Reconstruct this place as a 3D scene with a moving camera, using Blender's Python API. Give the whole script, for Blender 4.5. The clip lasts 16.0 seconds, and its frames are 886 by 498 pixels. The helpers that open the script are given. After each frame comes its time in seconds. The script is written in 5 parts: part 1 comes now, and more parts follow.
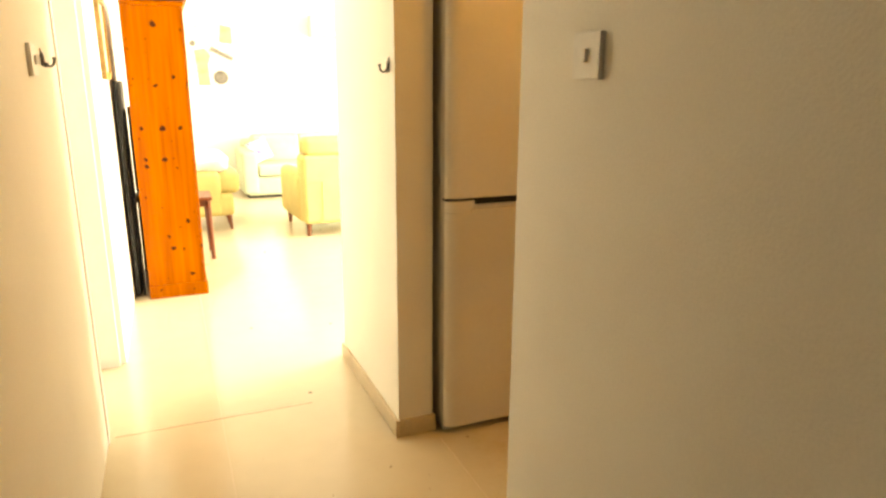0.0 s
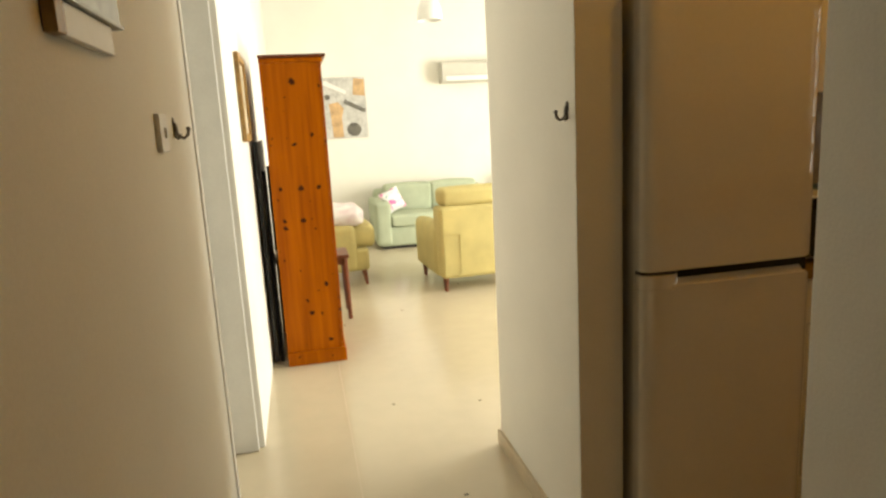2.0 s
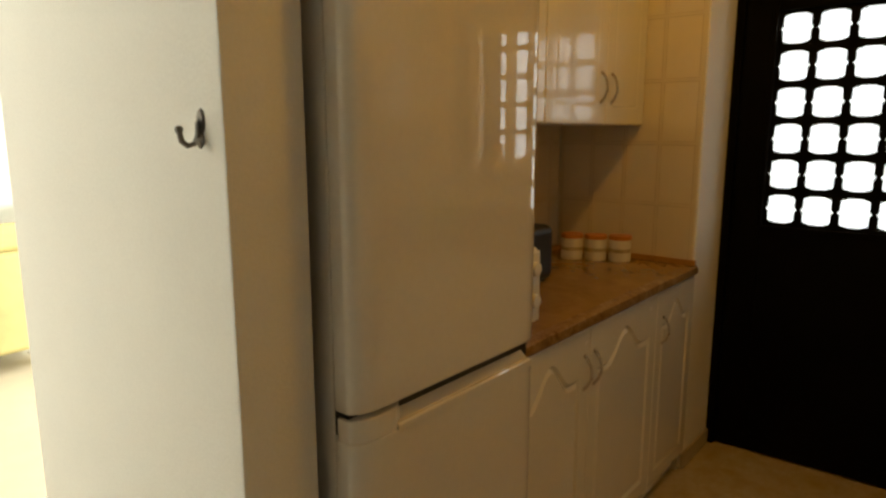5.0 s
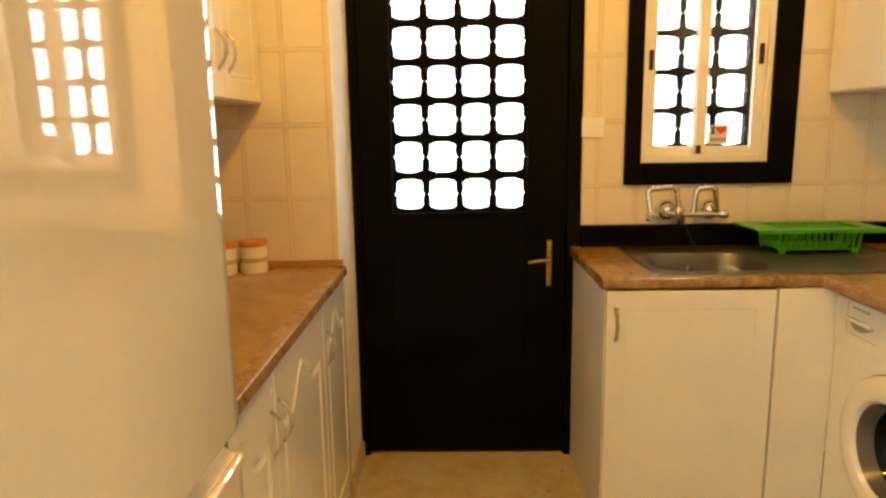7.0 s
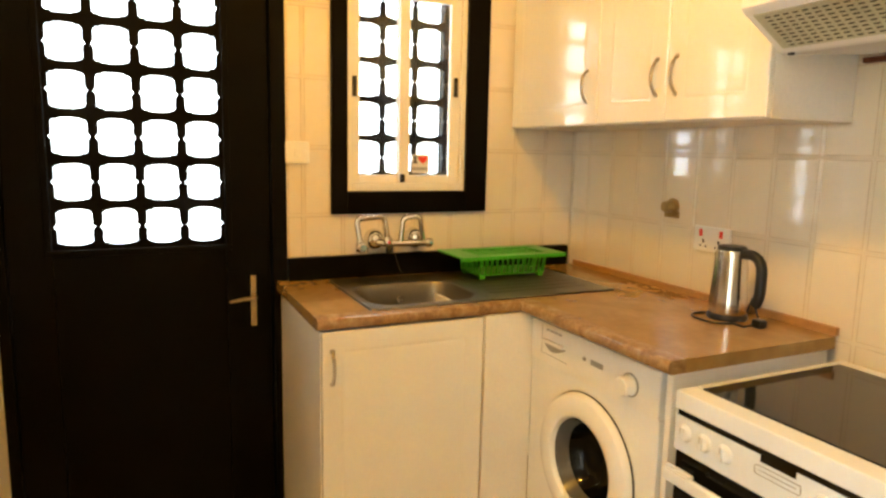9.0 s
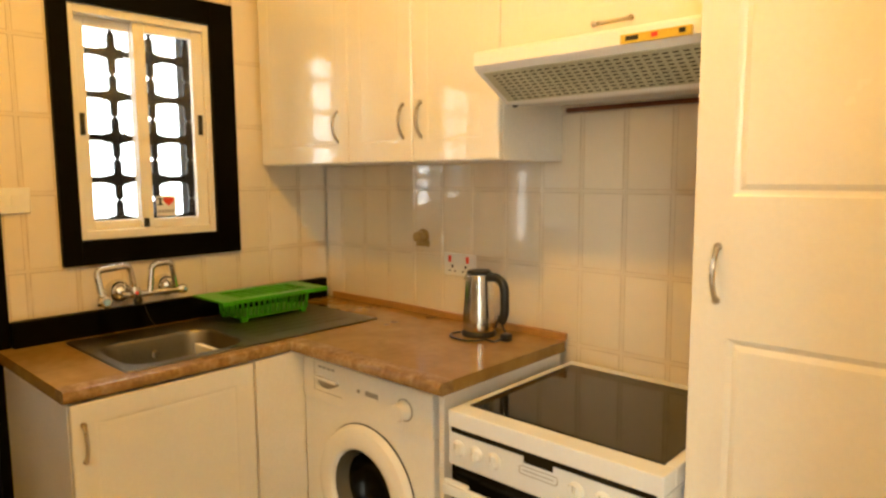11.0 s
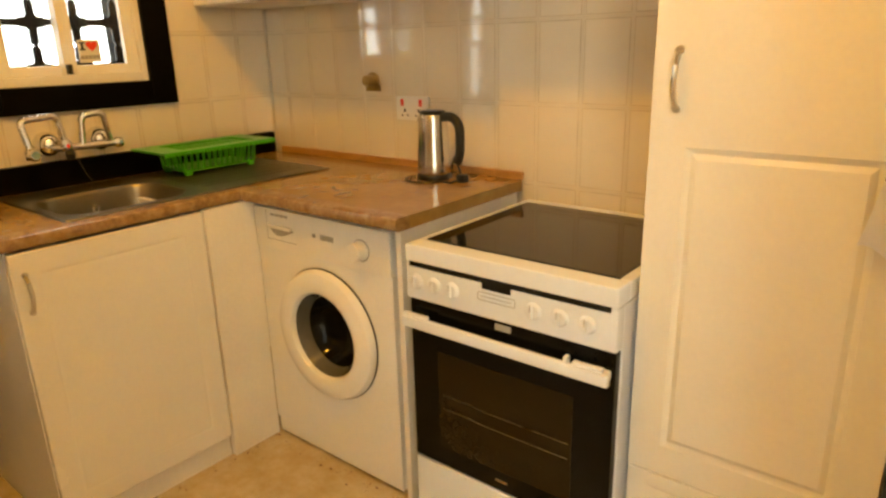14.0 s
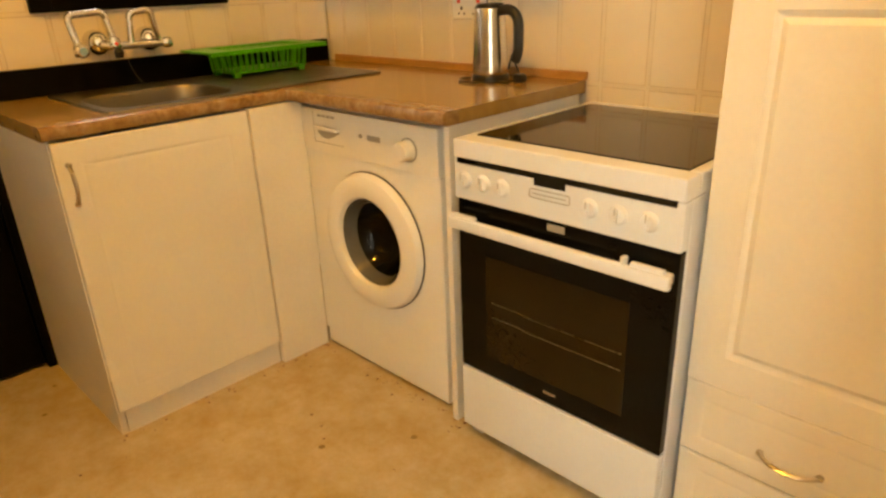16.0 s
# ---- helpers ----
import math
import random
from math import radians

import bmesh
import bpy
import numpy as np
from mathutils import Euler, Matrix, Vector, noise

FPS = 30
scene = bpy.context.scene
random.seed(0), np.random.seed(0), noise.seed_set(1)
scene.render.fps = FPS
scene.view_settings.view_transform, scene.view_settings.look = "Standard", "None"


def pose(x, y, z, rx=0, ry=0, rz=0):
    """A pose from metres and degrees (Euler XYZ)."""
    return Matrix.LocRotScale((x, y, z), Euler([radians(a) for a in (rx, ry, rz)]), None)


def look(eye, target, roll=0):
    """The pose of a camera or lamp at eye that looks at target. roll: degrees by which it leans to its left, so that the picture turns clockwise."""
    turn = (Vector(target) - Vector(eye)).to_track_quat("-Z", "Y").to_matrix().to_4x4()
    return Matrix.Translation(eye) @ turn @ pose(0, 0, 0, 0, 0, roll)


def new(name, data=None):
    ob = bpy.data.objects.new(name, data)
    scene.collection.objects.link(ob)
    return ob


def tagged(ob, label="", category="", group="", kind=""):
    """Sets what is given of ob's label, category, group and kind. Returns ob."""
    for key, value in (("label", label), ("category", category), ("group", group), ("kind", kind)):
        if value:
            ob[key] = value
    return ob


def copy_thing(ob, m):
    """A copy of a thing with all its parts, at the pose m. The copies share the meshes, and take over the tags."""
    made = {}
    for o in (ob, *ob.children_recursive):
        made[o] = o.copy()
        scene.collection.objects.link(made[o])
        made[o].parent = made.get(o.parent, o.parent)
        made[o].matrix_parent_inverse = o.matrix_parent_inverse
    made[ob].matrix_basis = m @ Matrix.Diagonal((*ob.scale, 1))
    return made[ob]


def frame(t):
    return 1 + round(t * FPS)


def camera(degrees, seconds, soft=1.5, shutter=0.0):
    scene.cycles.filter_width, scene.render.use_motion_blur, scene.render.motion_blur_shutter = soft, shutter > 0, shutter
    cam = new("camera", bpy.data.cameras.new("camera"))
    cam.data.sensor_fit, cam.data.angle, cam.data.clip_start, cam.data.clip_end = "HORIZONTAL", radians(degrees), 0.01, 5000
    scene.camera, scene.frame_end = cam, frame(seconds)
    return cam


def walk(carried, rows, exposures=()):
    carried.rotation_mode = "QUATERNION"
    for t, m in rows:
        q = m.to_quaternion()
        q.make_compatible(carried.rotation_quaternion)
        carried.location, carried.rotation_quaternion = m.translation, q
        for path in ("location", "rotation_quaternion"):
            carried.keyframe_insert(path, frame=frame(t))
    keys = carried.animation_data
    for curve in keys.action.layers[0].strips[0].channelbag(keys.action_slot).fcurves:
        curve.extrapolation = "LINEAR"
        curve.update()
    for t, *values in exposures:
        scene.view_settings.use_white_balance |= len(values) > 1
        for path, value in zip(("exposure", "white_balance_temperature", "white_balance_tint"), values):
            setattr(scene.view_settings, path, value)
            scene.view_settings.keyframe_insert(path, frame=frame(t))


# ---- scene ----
cam = camera(68.0, 16.0, soft=2.5)
PATH = [
    (0, (0.75, -0.13, 1.396), (1.496, 1.657, 0.895), 0.3),
    (0.5, (0.759, -0.012, 1.344), (1.266, 1.807, 0.683), 0.7),
    (1, (0.764, 0.119, 1.335), (1.111, 1.983, 0.701), -0.2),
    (1.5, (0.728, 0.266, 1.38), (1.139, 2.162, 0.893), -1.2),
    (2, (0.734, 0.365, 1.431), (1.137, 2.287, 1.052), -3.1),
    (2.5, (0.78, 0.465, 1.461), (1.12, 2.413, 1.16), -1.6),
    (3, (0.807, 0.608, 1.47), (1.231, 2.54, 1.178), -0.9),
    (3.5, (0.788, 0.799, 1.459), (1.557, 2.621, 1.16), -1.1),
    (4, (0.83, 0.997, 1.454), (1.763, 2.729, 1.094), -1.0),
    (4.2, (0.87, 1.064, 1.45), (1.919, 2.726, 1.081), -0.7),
    (6.3, (1.209, 1.62, 1.38), (3.096, 2.182, 1.028), 1.2),
    (6.5, (1.279, 1.663, 1.357), (3.183, 2.157, 0.996), 1.5),
    (7, (1.383, 1.761, 1.359), (3.351, 1.801, 1.009), -0.9),
    (7.5, (1.447, 1.815, 1.369), (3.384, 1.49, 0.993), -1.0),
    (8, (1.484, 1.813, 1.369), (3.382, 1.321, 0.976), -0.3),
    (8.5, (1.536, 1.792, 1.376), (3.371, 1.101, 0.984), 0.9),
    (9, (1.587, 1.756, 1.386), (3.379, 0.918, 1.091), 1.2),
    (9.5, (1.608, 1.754, 1.41), (3.255, 0.651, 1.141), 0.6),
    (10, (1.606, 1.789, 1.43), (3.084, 0.464, 1.189), 1.0),
    (10.2, (1.597, 1.805, 1.438), (3.023, 0.419, 1.225), 0.5),
    (12.3, (1.592, 1.844, 1.444), (2.873, 0.34, 1.137), -0.8),
    (12.5, (1.594, 1.842, 1.428), (2.862, 0.334, 1.084), -1.0),
    (13, (1.596, 1.833, 1.392), (2.854, 0.331, 0.99), -1.3),
    (13.5, (1.604, 1.825, 1.362), (2.841, 0.329, 0.88), -1.9),
    (14, (1.611, 1.808, 1.321), (2.813, 0.323, 0.73), -1.5),
    (14.5, (1.614, 1.807, 1.301), (2.79, 0.317, 0.669), -1.2),
    (15, (1.609, 1.797, 1.261), (2.761, 0.317, 0.566), -2.6),
    (15.5, (1.613, 1.802, 1.227), (2.758, 0.324, 0.517), -3.2),
    (16, (1.629, 1.731, 1.187), (2.942, 0.424, 0.433), -2.2),
]
EXPOSURES = [
    (0.0, -1.75, 9900, 11), (0.5, -2.15, 9300, 10), (1.0, -2.48, 8800, 9), (1.5, -2.85, 8400, 8), (2.0, -3.26, 7700, 7), (2.5, -3.58, 7300, 6),
    (3.0, -3.86, 6900, 5), (3.5, -3.82, 6800, 4), (4.2, -3.62, 6900, 4), (6.3, -1.08, 6400, 6), (7.0, -0.9, 6400, 6), (8.0, -0.66, 6200, 5),
    (9.0, -0.66, 6100, 5), (10.0, -0.88, 6400, 5), (12.3, -1.02, 6500, 5), (14.0, -0.98, 7100, 6), (16.0, -0.86, 7600, 8)]
walk(cam, [(t, look(e, g, r)) for t, e, g, r in PATH], EXPOSURES)

# ---- world and lights ----
sky_world = bpy.data.worlds.new("sky_world")
scene.world = sky_world
sky_world.use_nodes = True
wn = sky_world.node_tree.nodes
sky = wn.new("ShaderNodeTexSky")
sky.sky_type, sky.sun_disc = "NISHITA", False
sky.sun_elevation, sky.sun_rotation = radians(42), radians(60)
sky_world.node_tree.links.new(sky.outputs[0], wn["Background"].inputs[0])
wn["Background"].inputs[1].default_value = 0.12


def area_lamp(name, m, sx, sy, watts, color):
    li = bpy.data.lights.new(name, "AREA")
    li.shape, li.size, li.size_y, li.energy, li.color = "RECTANGLE", sx, sy, watts, color
    ob = new(name, li)
    ob.matrix_world = m
    return ob


# daylight in the living room's glazed opening, and behind the kitchen's door and window grilles
area_lamp("daylight_living", look((5.95, 4.7, 1.25), (3.0, 4.9, 1.15)), 2.5, 2.3, 3500, (0.94, 0.98, 1.0))
area_lamp("daylight_door", look((4.42, 1.745, 1.5), (3.0, 1.745, 1.5)), 0.75, 1.15, 30, (0.93, 0.97, 1.0))
area_lamp("daylight_window", look((4.42, 0.78, 1.7), (3.0, 0.78, 1.7)), 0.62, 1.1, 32, (0.93, 0.97, 1.0))
# the kitchen's warm ceiling spot
bulb = bpy.data.lights.new("kitchen_spot", "SPOT")
bulb.energy, bulb.color, bulb.shadow_soft_size = 225, (1.0, 0.485, 0.05), 0.045
bulb.spot_size, bulb.spot_blend = radians(165), 0.3
new("kitchen_spot", bulb).matrix_world = look((2.5, 1.47, 2.88), (2.5, 1.471, 0))


# ---- materials ----
def material(name, color, rough=0.5, metal=0.0, var=0.08, scale=6.0, fine=90.0, bump=0.05, coat=0.0, dark=None, trans=0.0, ior=1.45, speck=0.0, spec=0.5, coat_rough=0.02):
    """A surface with colour variation at two scales and a fine bump."""
    m = bpy.data.materials.new(name)
    m.use_nodes = True
    n, l = m.node_tree.nodes, m.node_tree.links
    b = n["Principled BSDF"]
    b.inputs["Metallic"].default_value = metal
    b.inputs["IOR"].default_value = ior
    b.inputs["Specular IOR Level"].default_value = spec
    b.inputs["Coat Weight"].default_value = coat
    b.inputs["Coat Roughness"].default_value = coat_rough
    b.inputs["Coat IOR"].default_value = 1.75
    b.inputs["Transmission Weight"].default_value = trans
    tc = n.new("ShaderNodeTexCoord")
    big, small = n.new("ShaderNodeTexNoise"), n.new("ShaderNodeTexNoise")
    for t, s in ((big, scale), (small, fine)):
        t.inputs["Scale"].default_value = s
        t.inputs["Detail"].default_value = 5
        l.new(tc.outputs["Object"], t.inputs["Vector"])
    mix = n.new("ShaderNodeMix")
    mix.data_type = "FLOAT"
    mix.inputs[0].default_value = 0.35
    l.new(big.outputs["Fac"], mix.inputs[2])
    l.new(small.outputs["Fac"], mix.inputs[3])
    ramp = n.new("ShaderNodeValToRGB")
    c = Vector(color)
    d = Vector(dark) if dark else c * (1 - var * 1.6)
    ramp.color_ramp.elements[0].color = (*d, 1)
    ramp.color_ramp.elements[1].color = (*[min(1.0, x * (1 + var * 0.5)) for x in c], 1)
    ramp.color_ramp.elements[0].position, ramp.color_ramp.elements[1].position = 0.32, 0.62
    l.new(mix.outputs[0], ramp.inputs["Fac"])
    out = ramp.outputs["Color"]
    if speck:
        vo = n.new("ShaderNodeTexVoronoi")
        vo.inputs["Scale"].default_value = speck
        l.new(tc.outputs["Object"], vo.inputs["Vector"])
        gate = n.new("ShaderNodeMath")
        gate.operation = "LESS_THAN"
        gate.inputs[1].default_value = 0.065
        l.new(vo.outputs["Distance"], gate.inputs[0])
        sel = n.new("ShaderNodeMath")
        sel.operation = "MULTIPLY"
        sep = n.new("ShaderNodeSeparateColor")
        l.new(vo.outputs["Color"], sep.inputs[0])
        thin = n.new("ShaderNodeMath")
        thin.operation = "GREATER_THAN"
        thin.inputs[1].default_value = 0.72
        l.new(sep.outputs[0], thin.inputs[0])
        l.new(gate.outputs[0], sel.inputs[0])
        l.new(thin.outputs[0], sel.inputs[1])
        sm = n.new("ShaderNodeMix")
        sm.data_type = "RGBA"
        l.new(sel.outputs[0], sm.inputs[0])
        l.new(out, sm.inputs[6])
        sm.inputs[7].default_value = (*(c * 0.28), 1)
        out = sm.outputs[2]
    l.new(out, b.inputs["Base Color"])
    rr = n.new("ShaderNodeMapRange")
    rr.inputs["To Min"].default_value, rr.inputs["To Max"].default_value = rough * 0.8, min(1.0, rough * 1.25)
    l.new(big.outputs["Fac"], rr.inputs["Value"])
    l.new(rr.outputs[0], b.inputs["Roughness"])
    if bump:
        bp = n.new("ShaderNodeBump")
        bp.inputs["Strength"].default_value = bump
        bp.inputs["Distance"].default_value = 0.004
        l.new(small.outputs["Fac"], bp.inputs["Height"])
        l.new(bp.outputs[0], b.inputs["Normal"])
    return m


def pine_material():
    """Varnished knotty pine: long grain, dark round knots."""
    m = bpy.data.materials.new("knotty_pine")
    m.use_nodes = True
    n, l = m.node_tree.nodes, m.node_tree.links
    b = n["Principled BSDF"]
    tc, mp = n.new("ShaderNodeTexCoord"), n.new("ShaderNodeMapping")
    mp.inputs["Scale"].default_value = (14, 14, 0.7)
    l.new(tc.outputs["Object"], mp.inputs["Vector"])
    grain = n.new("ShaderNodeTexNoise")
    grain.inputs["Scale"].default_value, grain.inputs["Detail"].default_value = 2.2, 6
    l.new(mp.outputs[0], grain.inputs["Vector"])
    ramp = n.new("ShaderNodeValToRGB")
    ramp.color_ramp.elements[0].color, ramp.color_ramp.elements[1].color = (0.25, 0.054, 0.0008, 1), (0.41, 0.108, 0.001, 1)
    ramp.color_ramp.elements[0].position, ramp.color_ramp.elements[1].position = 0.3, 0.7
    l.new(grain.outputs["Fac"], ramp.inputs["Fac"])
    xyz, flat = n.new("ShaderNodeSeparateXYZ"), n.new("ShaderNodeCombineXYZ")
    along = n.new("ShaderNodeMath")
    l.new(tc.outputs["Object"], xyz.inputs[0])
    l.new(xyz.outputs[0], along.inputs[0])
    l.new(xyz.outputs[1], along.inputs[1])
    l.new(along.outputs[0], flat.inputs[0])
    l.new(xyz.outputs[2], flat.inputs[1])
    vo = n.new("ShaderNodeTexVoronoi")
    vo.voronoi_dimensions = "2D"
    vo.inputs["Scale"].default_value = 10.0
    wob = n.new("ShaderNodeTexNoise")
    wob.inputs["Scale"].default_value = 22
    l.new(tc.outputs["Object"], wob.inputs["Vector"])
    bent = n.new("ShaderNodeMix")
    bent.data_type, bent.blend_type = "RGBA", "LINEAR_LIGHT"
    bent.inputs[0].default_value = 0.02
    l.new(flat.outputs[0], bent.inputs[6])
    l.new(wob.outputs["Color"], bent.inputs[7])
    l.new(bent.outputs[2], vo.inputs["Vector"])
    sep = n.new("ShaderNodeSeparateColor")
    l.new(vo.outputs["Color"], sep.inputs[0])
    size = n.new("ShaderNodeMapRange")
    size.inputs["From Min"].default_value, size.inputs["From Max"].default_value = 0.15, 1.0
    size.inputs["To Min"].default_value, size.inputs["To Max"].default_value = -0.02, 0.17
    l.new(sep.outputs[0], size.inputs["Value"])
    lt = n.new("ShaderNodeMath")
    lt.operation = "SUBTRACT"
    l.new(size.outputs[0], lt.inputs[0])
    l.new(vo.outputs["Distance"], lt.inputs[1])
    sharp = n.new("ShaderNodeMapRange")
    sharp.inputs["From Min"].default_value, sharp.inputs["From Max"].default_value = -0.03, 0.05
    l.new(lt.outputs[0], sharp.inputs["Value"])
    mx = n.new("ShaderNodeMix")
    mx.data_type = "RGBA"
    l.new(sharp.outputs[0], mx.inputs[0])
    l.new(ramp.outputs["Color"], mx.inputs[6])
    mx.inputs[7].default_value = (0.045, 0.009, 0.002, 1)
    l.new(mx.outputs[2], b.inputs["Base Color"])
    b.inputs["Roughness"].default_value, b.inputs["Specular IOR Level"].default_value = 0.42, 0.15
    return m


def marble_material(name, c0, c1, c2, rough, scale):
    """Clouded laminate or stone in three tones with small dark flecks."""
    m = bpy.data.materials.new(name)
    m.use_nodes = True
    n, l = m.node_tree.nodes, m.node_tree.links
    b = n["Principled BSDF"]
    tc = n.new("ShaderNodeTexCoord")
    a, d = n.new("ShaderNodeTexNoise"), n.new("ShaderNodeTexNoise")
    a.inputs["Scale"].default_value, a.inputs["Detail"].default_value, a.inputs["Distortion"].default_value = scale, 8, 1.6
    d.inputs["Scale"].default_value, d.inputs["Detail"].default_value = scale * 9, 6
    for t in (a, d):
        l.new(tc.outputs["Object"], t.inputs["Vector"])
    ramp = n.new("ShaderNodeValToRGB")
    e = ramp.color_ramp.elements
    e[0].color, e[1].color = (*c0, 1), (*c2, 1)
    e[0].position, e[1].position = 0.34, 0.68
    mid = e.new(0.5)
    mid.color = (*c1, 1)
    mx = n.new("ShaderNodeMix")
    mx.data_type = "FLOAT"
    mx.inputs[0].default_value = 0.38
    l.new(a.outputs["Fac"], mx.inputs[2])
    l.new(d.outputs["Fac"], mx.inputs[3])
    l.new(mx.outputs[0], ramp.inputs["Fac"])
    l.new(ramp.outputs["Color"], b.inputs["Base Color"])
    rr = n.new("ShaderNodeMapRange")
    rr.inputs["To Min"].default_value, rr.inputs["To Max"].default_value = rough * 0.7, rough * 1.4
    l.new(d.outputs["Fac"], rr.inputs["Value"])
    l.new(rr.outputs[0], b.inputs["Roughness"])
    bp = n.new("ShaderNodeBump")
    bp.inputs["Strength"].default_value, bp.inputs["Distance"].default_value = 0.03, 0.003
    l.new(d.outputs["Fac"], bp.inputs["Height"])
    l.new(bp.outputs[0], b.inputs["Normal"])
    return m


def floral_material():
    """White cloth printed with pink, violet and pale green blotches."""
    m = bpy.data.materials.new("floral_cloth")
    m.use_nodes = True
    n, l = m.node_tree.nodes, m.node_tree.links
    b = n["Principled BSDF"]
    tc, no, ramp = n.new("ShaderNodeTexCoord"), n.new("ShaderNodeTexNoise"), n.new("ShaderNodeValToRGB")
    no.inputs["Scale"].default_value, no.inputs["Detail"].default_value = 9, 3
    l.new(tc.outputs["Object"], no.inputs["Vector"])
    e = ramp.color_ramp.elements
    e[0].color, e[1].color = (0.62, 0.14, 0.36, 1), (0.3, 0.45, 0.42, 1)
    e[0].position, e[1].position = 0.36, 0.66
    for p, c in ((0.41, (0.78, 0.42, 0.56, 1)), (0.46, (0.8, 0.78, 0.78, 1)), (0.58, (0.8, 0.79, 0.8, 1))):
        e.new(p).color = c
    l.new(no.outputs["Fac"], ramp.inputs["Fac"])
    l.new(ramp.outputs["Color"], b.inputs["Base Color"])
    b.inputs["Roughness"].default_value = 0.9
    return m


WALL = material("white_wall_paint", (0.82, 0.795, 0.725), 0.75, var=0.04, scale=2.0, fine=160, bump=0.18)
CEIL = material("ceiling_paint", (0.87, 0.86, 0.84), 0.85, var=0.03, scale=1.5, fine=120, bump=0.1)
FLOOR = material("cream_terrazzo", (0.56, 0.485, 0.355), 0.17, var=0.045, scale=1.3, fine=9, bump=0.0, speck=6.5)


def soil(mat, brown):
    """Brown smears trodden into the kitchen floor, which begins at x = 1.5 and ends at the wall y = 2.85."""
    n, l = mat.node_tree.nodes, mat.node_tree.links
    b = n["Principled BSDF"]
    clean = b.inputs["Base Color"].links[0].from_socket
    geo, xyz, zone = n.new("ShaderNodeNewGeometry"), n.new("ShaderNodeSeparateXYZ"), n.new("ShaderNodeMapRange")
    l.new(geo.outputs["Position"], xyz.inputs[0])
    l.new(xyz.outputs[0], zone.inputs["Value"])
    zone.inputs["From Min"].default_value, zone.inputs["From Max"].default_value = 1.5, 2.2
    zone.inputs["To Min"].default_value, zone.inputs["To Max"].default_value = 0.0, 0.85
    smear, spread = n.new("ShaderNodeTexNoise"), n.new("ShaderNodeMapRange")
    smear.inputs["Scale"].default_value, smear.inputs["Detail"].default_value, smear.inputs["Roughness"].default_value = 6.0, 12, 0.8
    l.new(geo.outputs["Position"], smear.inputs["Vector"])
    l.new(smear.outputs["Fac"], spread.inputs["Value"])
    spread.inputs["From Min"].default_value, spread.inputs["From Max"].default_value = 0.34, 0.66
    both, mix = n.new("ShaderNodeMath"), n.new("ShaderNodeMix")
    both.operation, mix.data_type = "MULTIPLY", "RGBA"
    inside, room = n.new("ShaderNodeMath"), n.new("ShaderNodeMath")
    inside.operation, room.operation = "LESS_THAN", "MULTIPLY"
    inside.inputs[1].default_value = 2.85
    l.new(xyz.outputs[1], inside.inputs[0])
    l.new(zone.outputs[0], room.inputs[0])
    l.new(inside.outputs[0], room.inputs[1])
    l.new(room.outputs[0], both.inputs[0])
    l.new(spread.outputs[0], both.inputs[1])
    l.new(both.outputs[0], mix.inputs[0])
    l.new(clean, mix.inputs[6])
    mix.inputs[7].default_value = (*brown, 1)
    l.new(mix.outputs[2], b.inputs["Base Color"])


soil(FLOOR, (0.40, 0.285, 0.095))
SKIRT = material("beige_stone_skirting", (0.55, 0.46, 0.33), 0.3, var=0.12, scale=9, bump=0.02)
TILE = material("cream_glazed_tile", (0.75, 0.67, 0.53), 0.30, var=0.015, scale=5, fine=30, bump=0.004, coat=1.0, spec=0.7, coat_rough=0.07)
TILELINE = material("worn_tile_groove", (0.60, 0.505, 0.36), 0.5, var=0.15, scale=12, bump=0.0)
GROUT = material("beige_grout", (0.64, 0.55, 0.41), 0.85, var=0.15, scale=12, bump=0.1)
WHITE = material("white_foil_door", (0.80, 0.77, 0.69), 0.25, var=0.03, scale=3, bump=0.004, coat=0.6, coat_rough=0.06)
CARC = material("white_laminate", (0.78, 0.75, 0.68), 0.4, var=0.05, scale=4, bump=0.02)
ENAMEL = material("white_enamel", (0.82, 0.82, 0.80), 0.22, var=0.03, scale=3, bump=0.01)
FRIDGE = material("white_fridge_paint", (0.76, 0.72, 0.64), 0.03, var=0.03, scale=2, bump=0.0, coat=1.0)
PLASTIC = material("white_plastic", (0.78, 0.77, 0.73), 0.35, var=0.04, scale=8, bump=0.01)
GREYPL = material("grey_plastic", (0.36, 0.35, 0.32), 0.4, var=0.08, scale=8, bump=0.01)
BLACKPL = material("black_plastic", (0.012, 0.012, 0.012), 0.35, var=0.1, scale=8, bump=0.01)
BLACKGL = material("black_glass", (0.006, 0.006, 0.006), 0.05, var=0.05, scale=4, bump=0.0)
DRUM = material("grey_drum_rim", (0.10, 0.095, 0.08), 0.25, var=0.1, scale=8, bump=0.0)
COOKER = material("cool_white_enamel", (0.73, 0.76, 0.79), 0.2, var=0.03, scale=3, bump=0.005)
KETTLE = material("polished_steel", (0.62, 0.6, 0.56), 0.2, 1.0, var=0.08, scale=3, fine=140, bump=0.01)
ACWHITE = material("aged_white_plastic", (0.52, 0.50, 0.44), 0.4, var=0.05, scale=6, bump=0.01)
OVENGL = material("oven_door_glass", (0.004, 0.004, 0.004), 0.08, var=0.05, scale=4, bump=0.0, spec=0.15)
BROWNGL = material("smoked_oven_window", (0.017, 0.011, 0.004), 0.08, var=0.2, scale=3, bump=0.0, spec=0.25)
BLACKWD = material("black_painted_wood", (0.0028, 0.0022, 0.002), 0.45, var=0.25, scale=5, fine=60, bump=0.08, spec=0.06)
CHROME = material("chrome", (0.75, 0.75, 0.74), 0.06, 1.0, var=0.03, scale=6, bump=0.0)
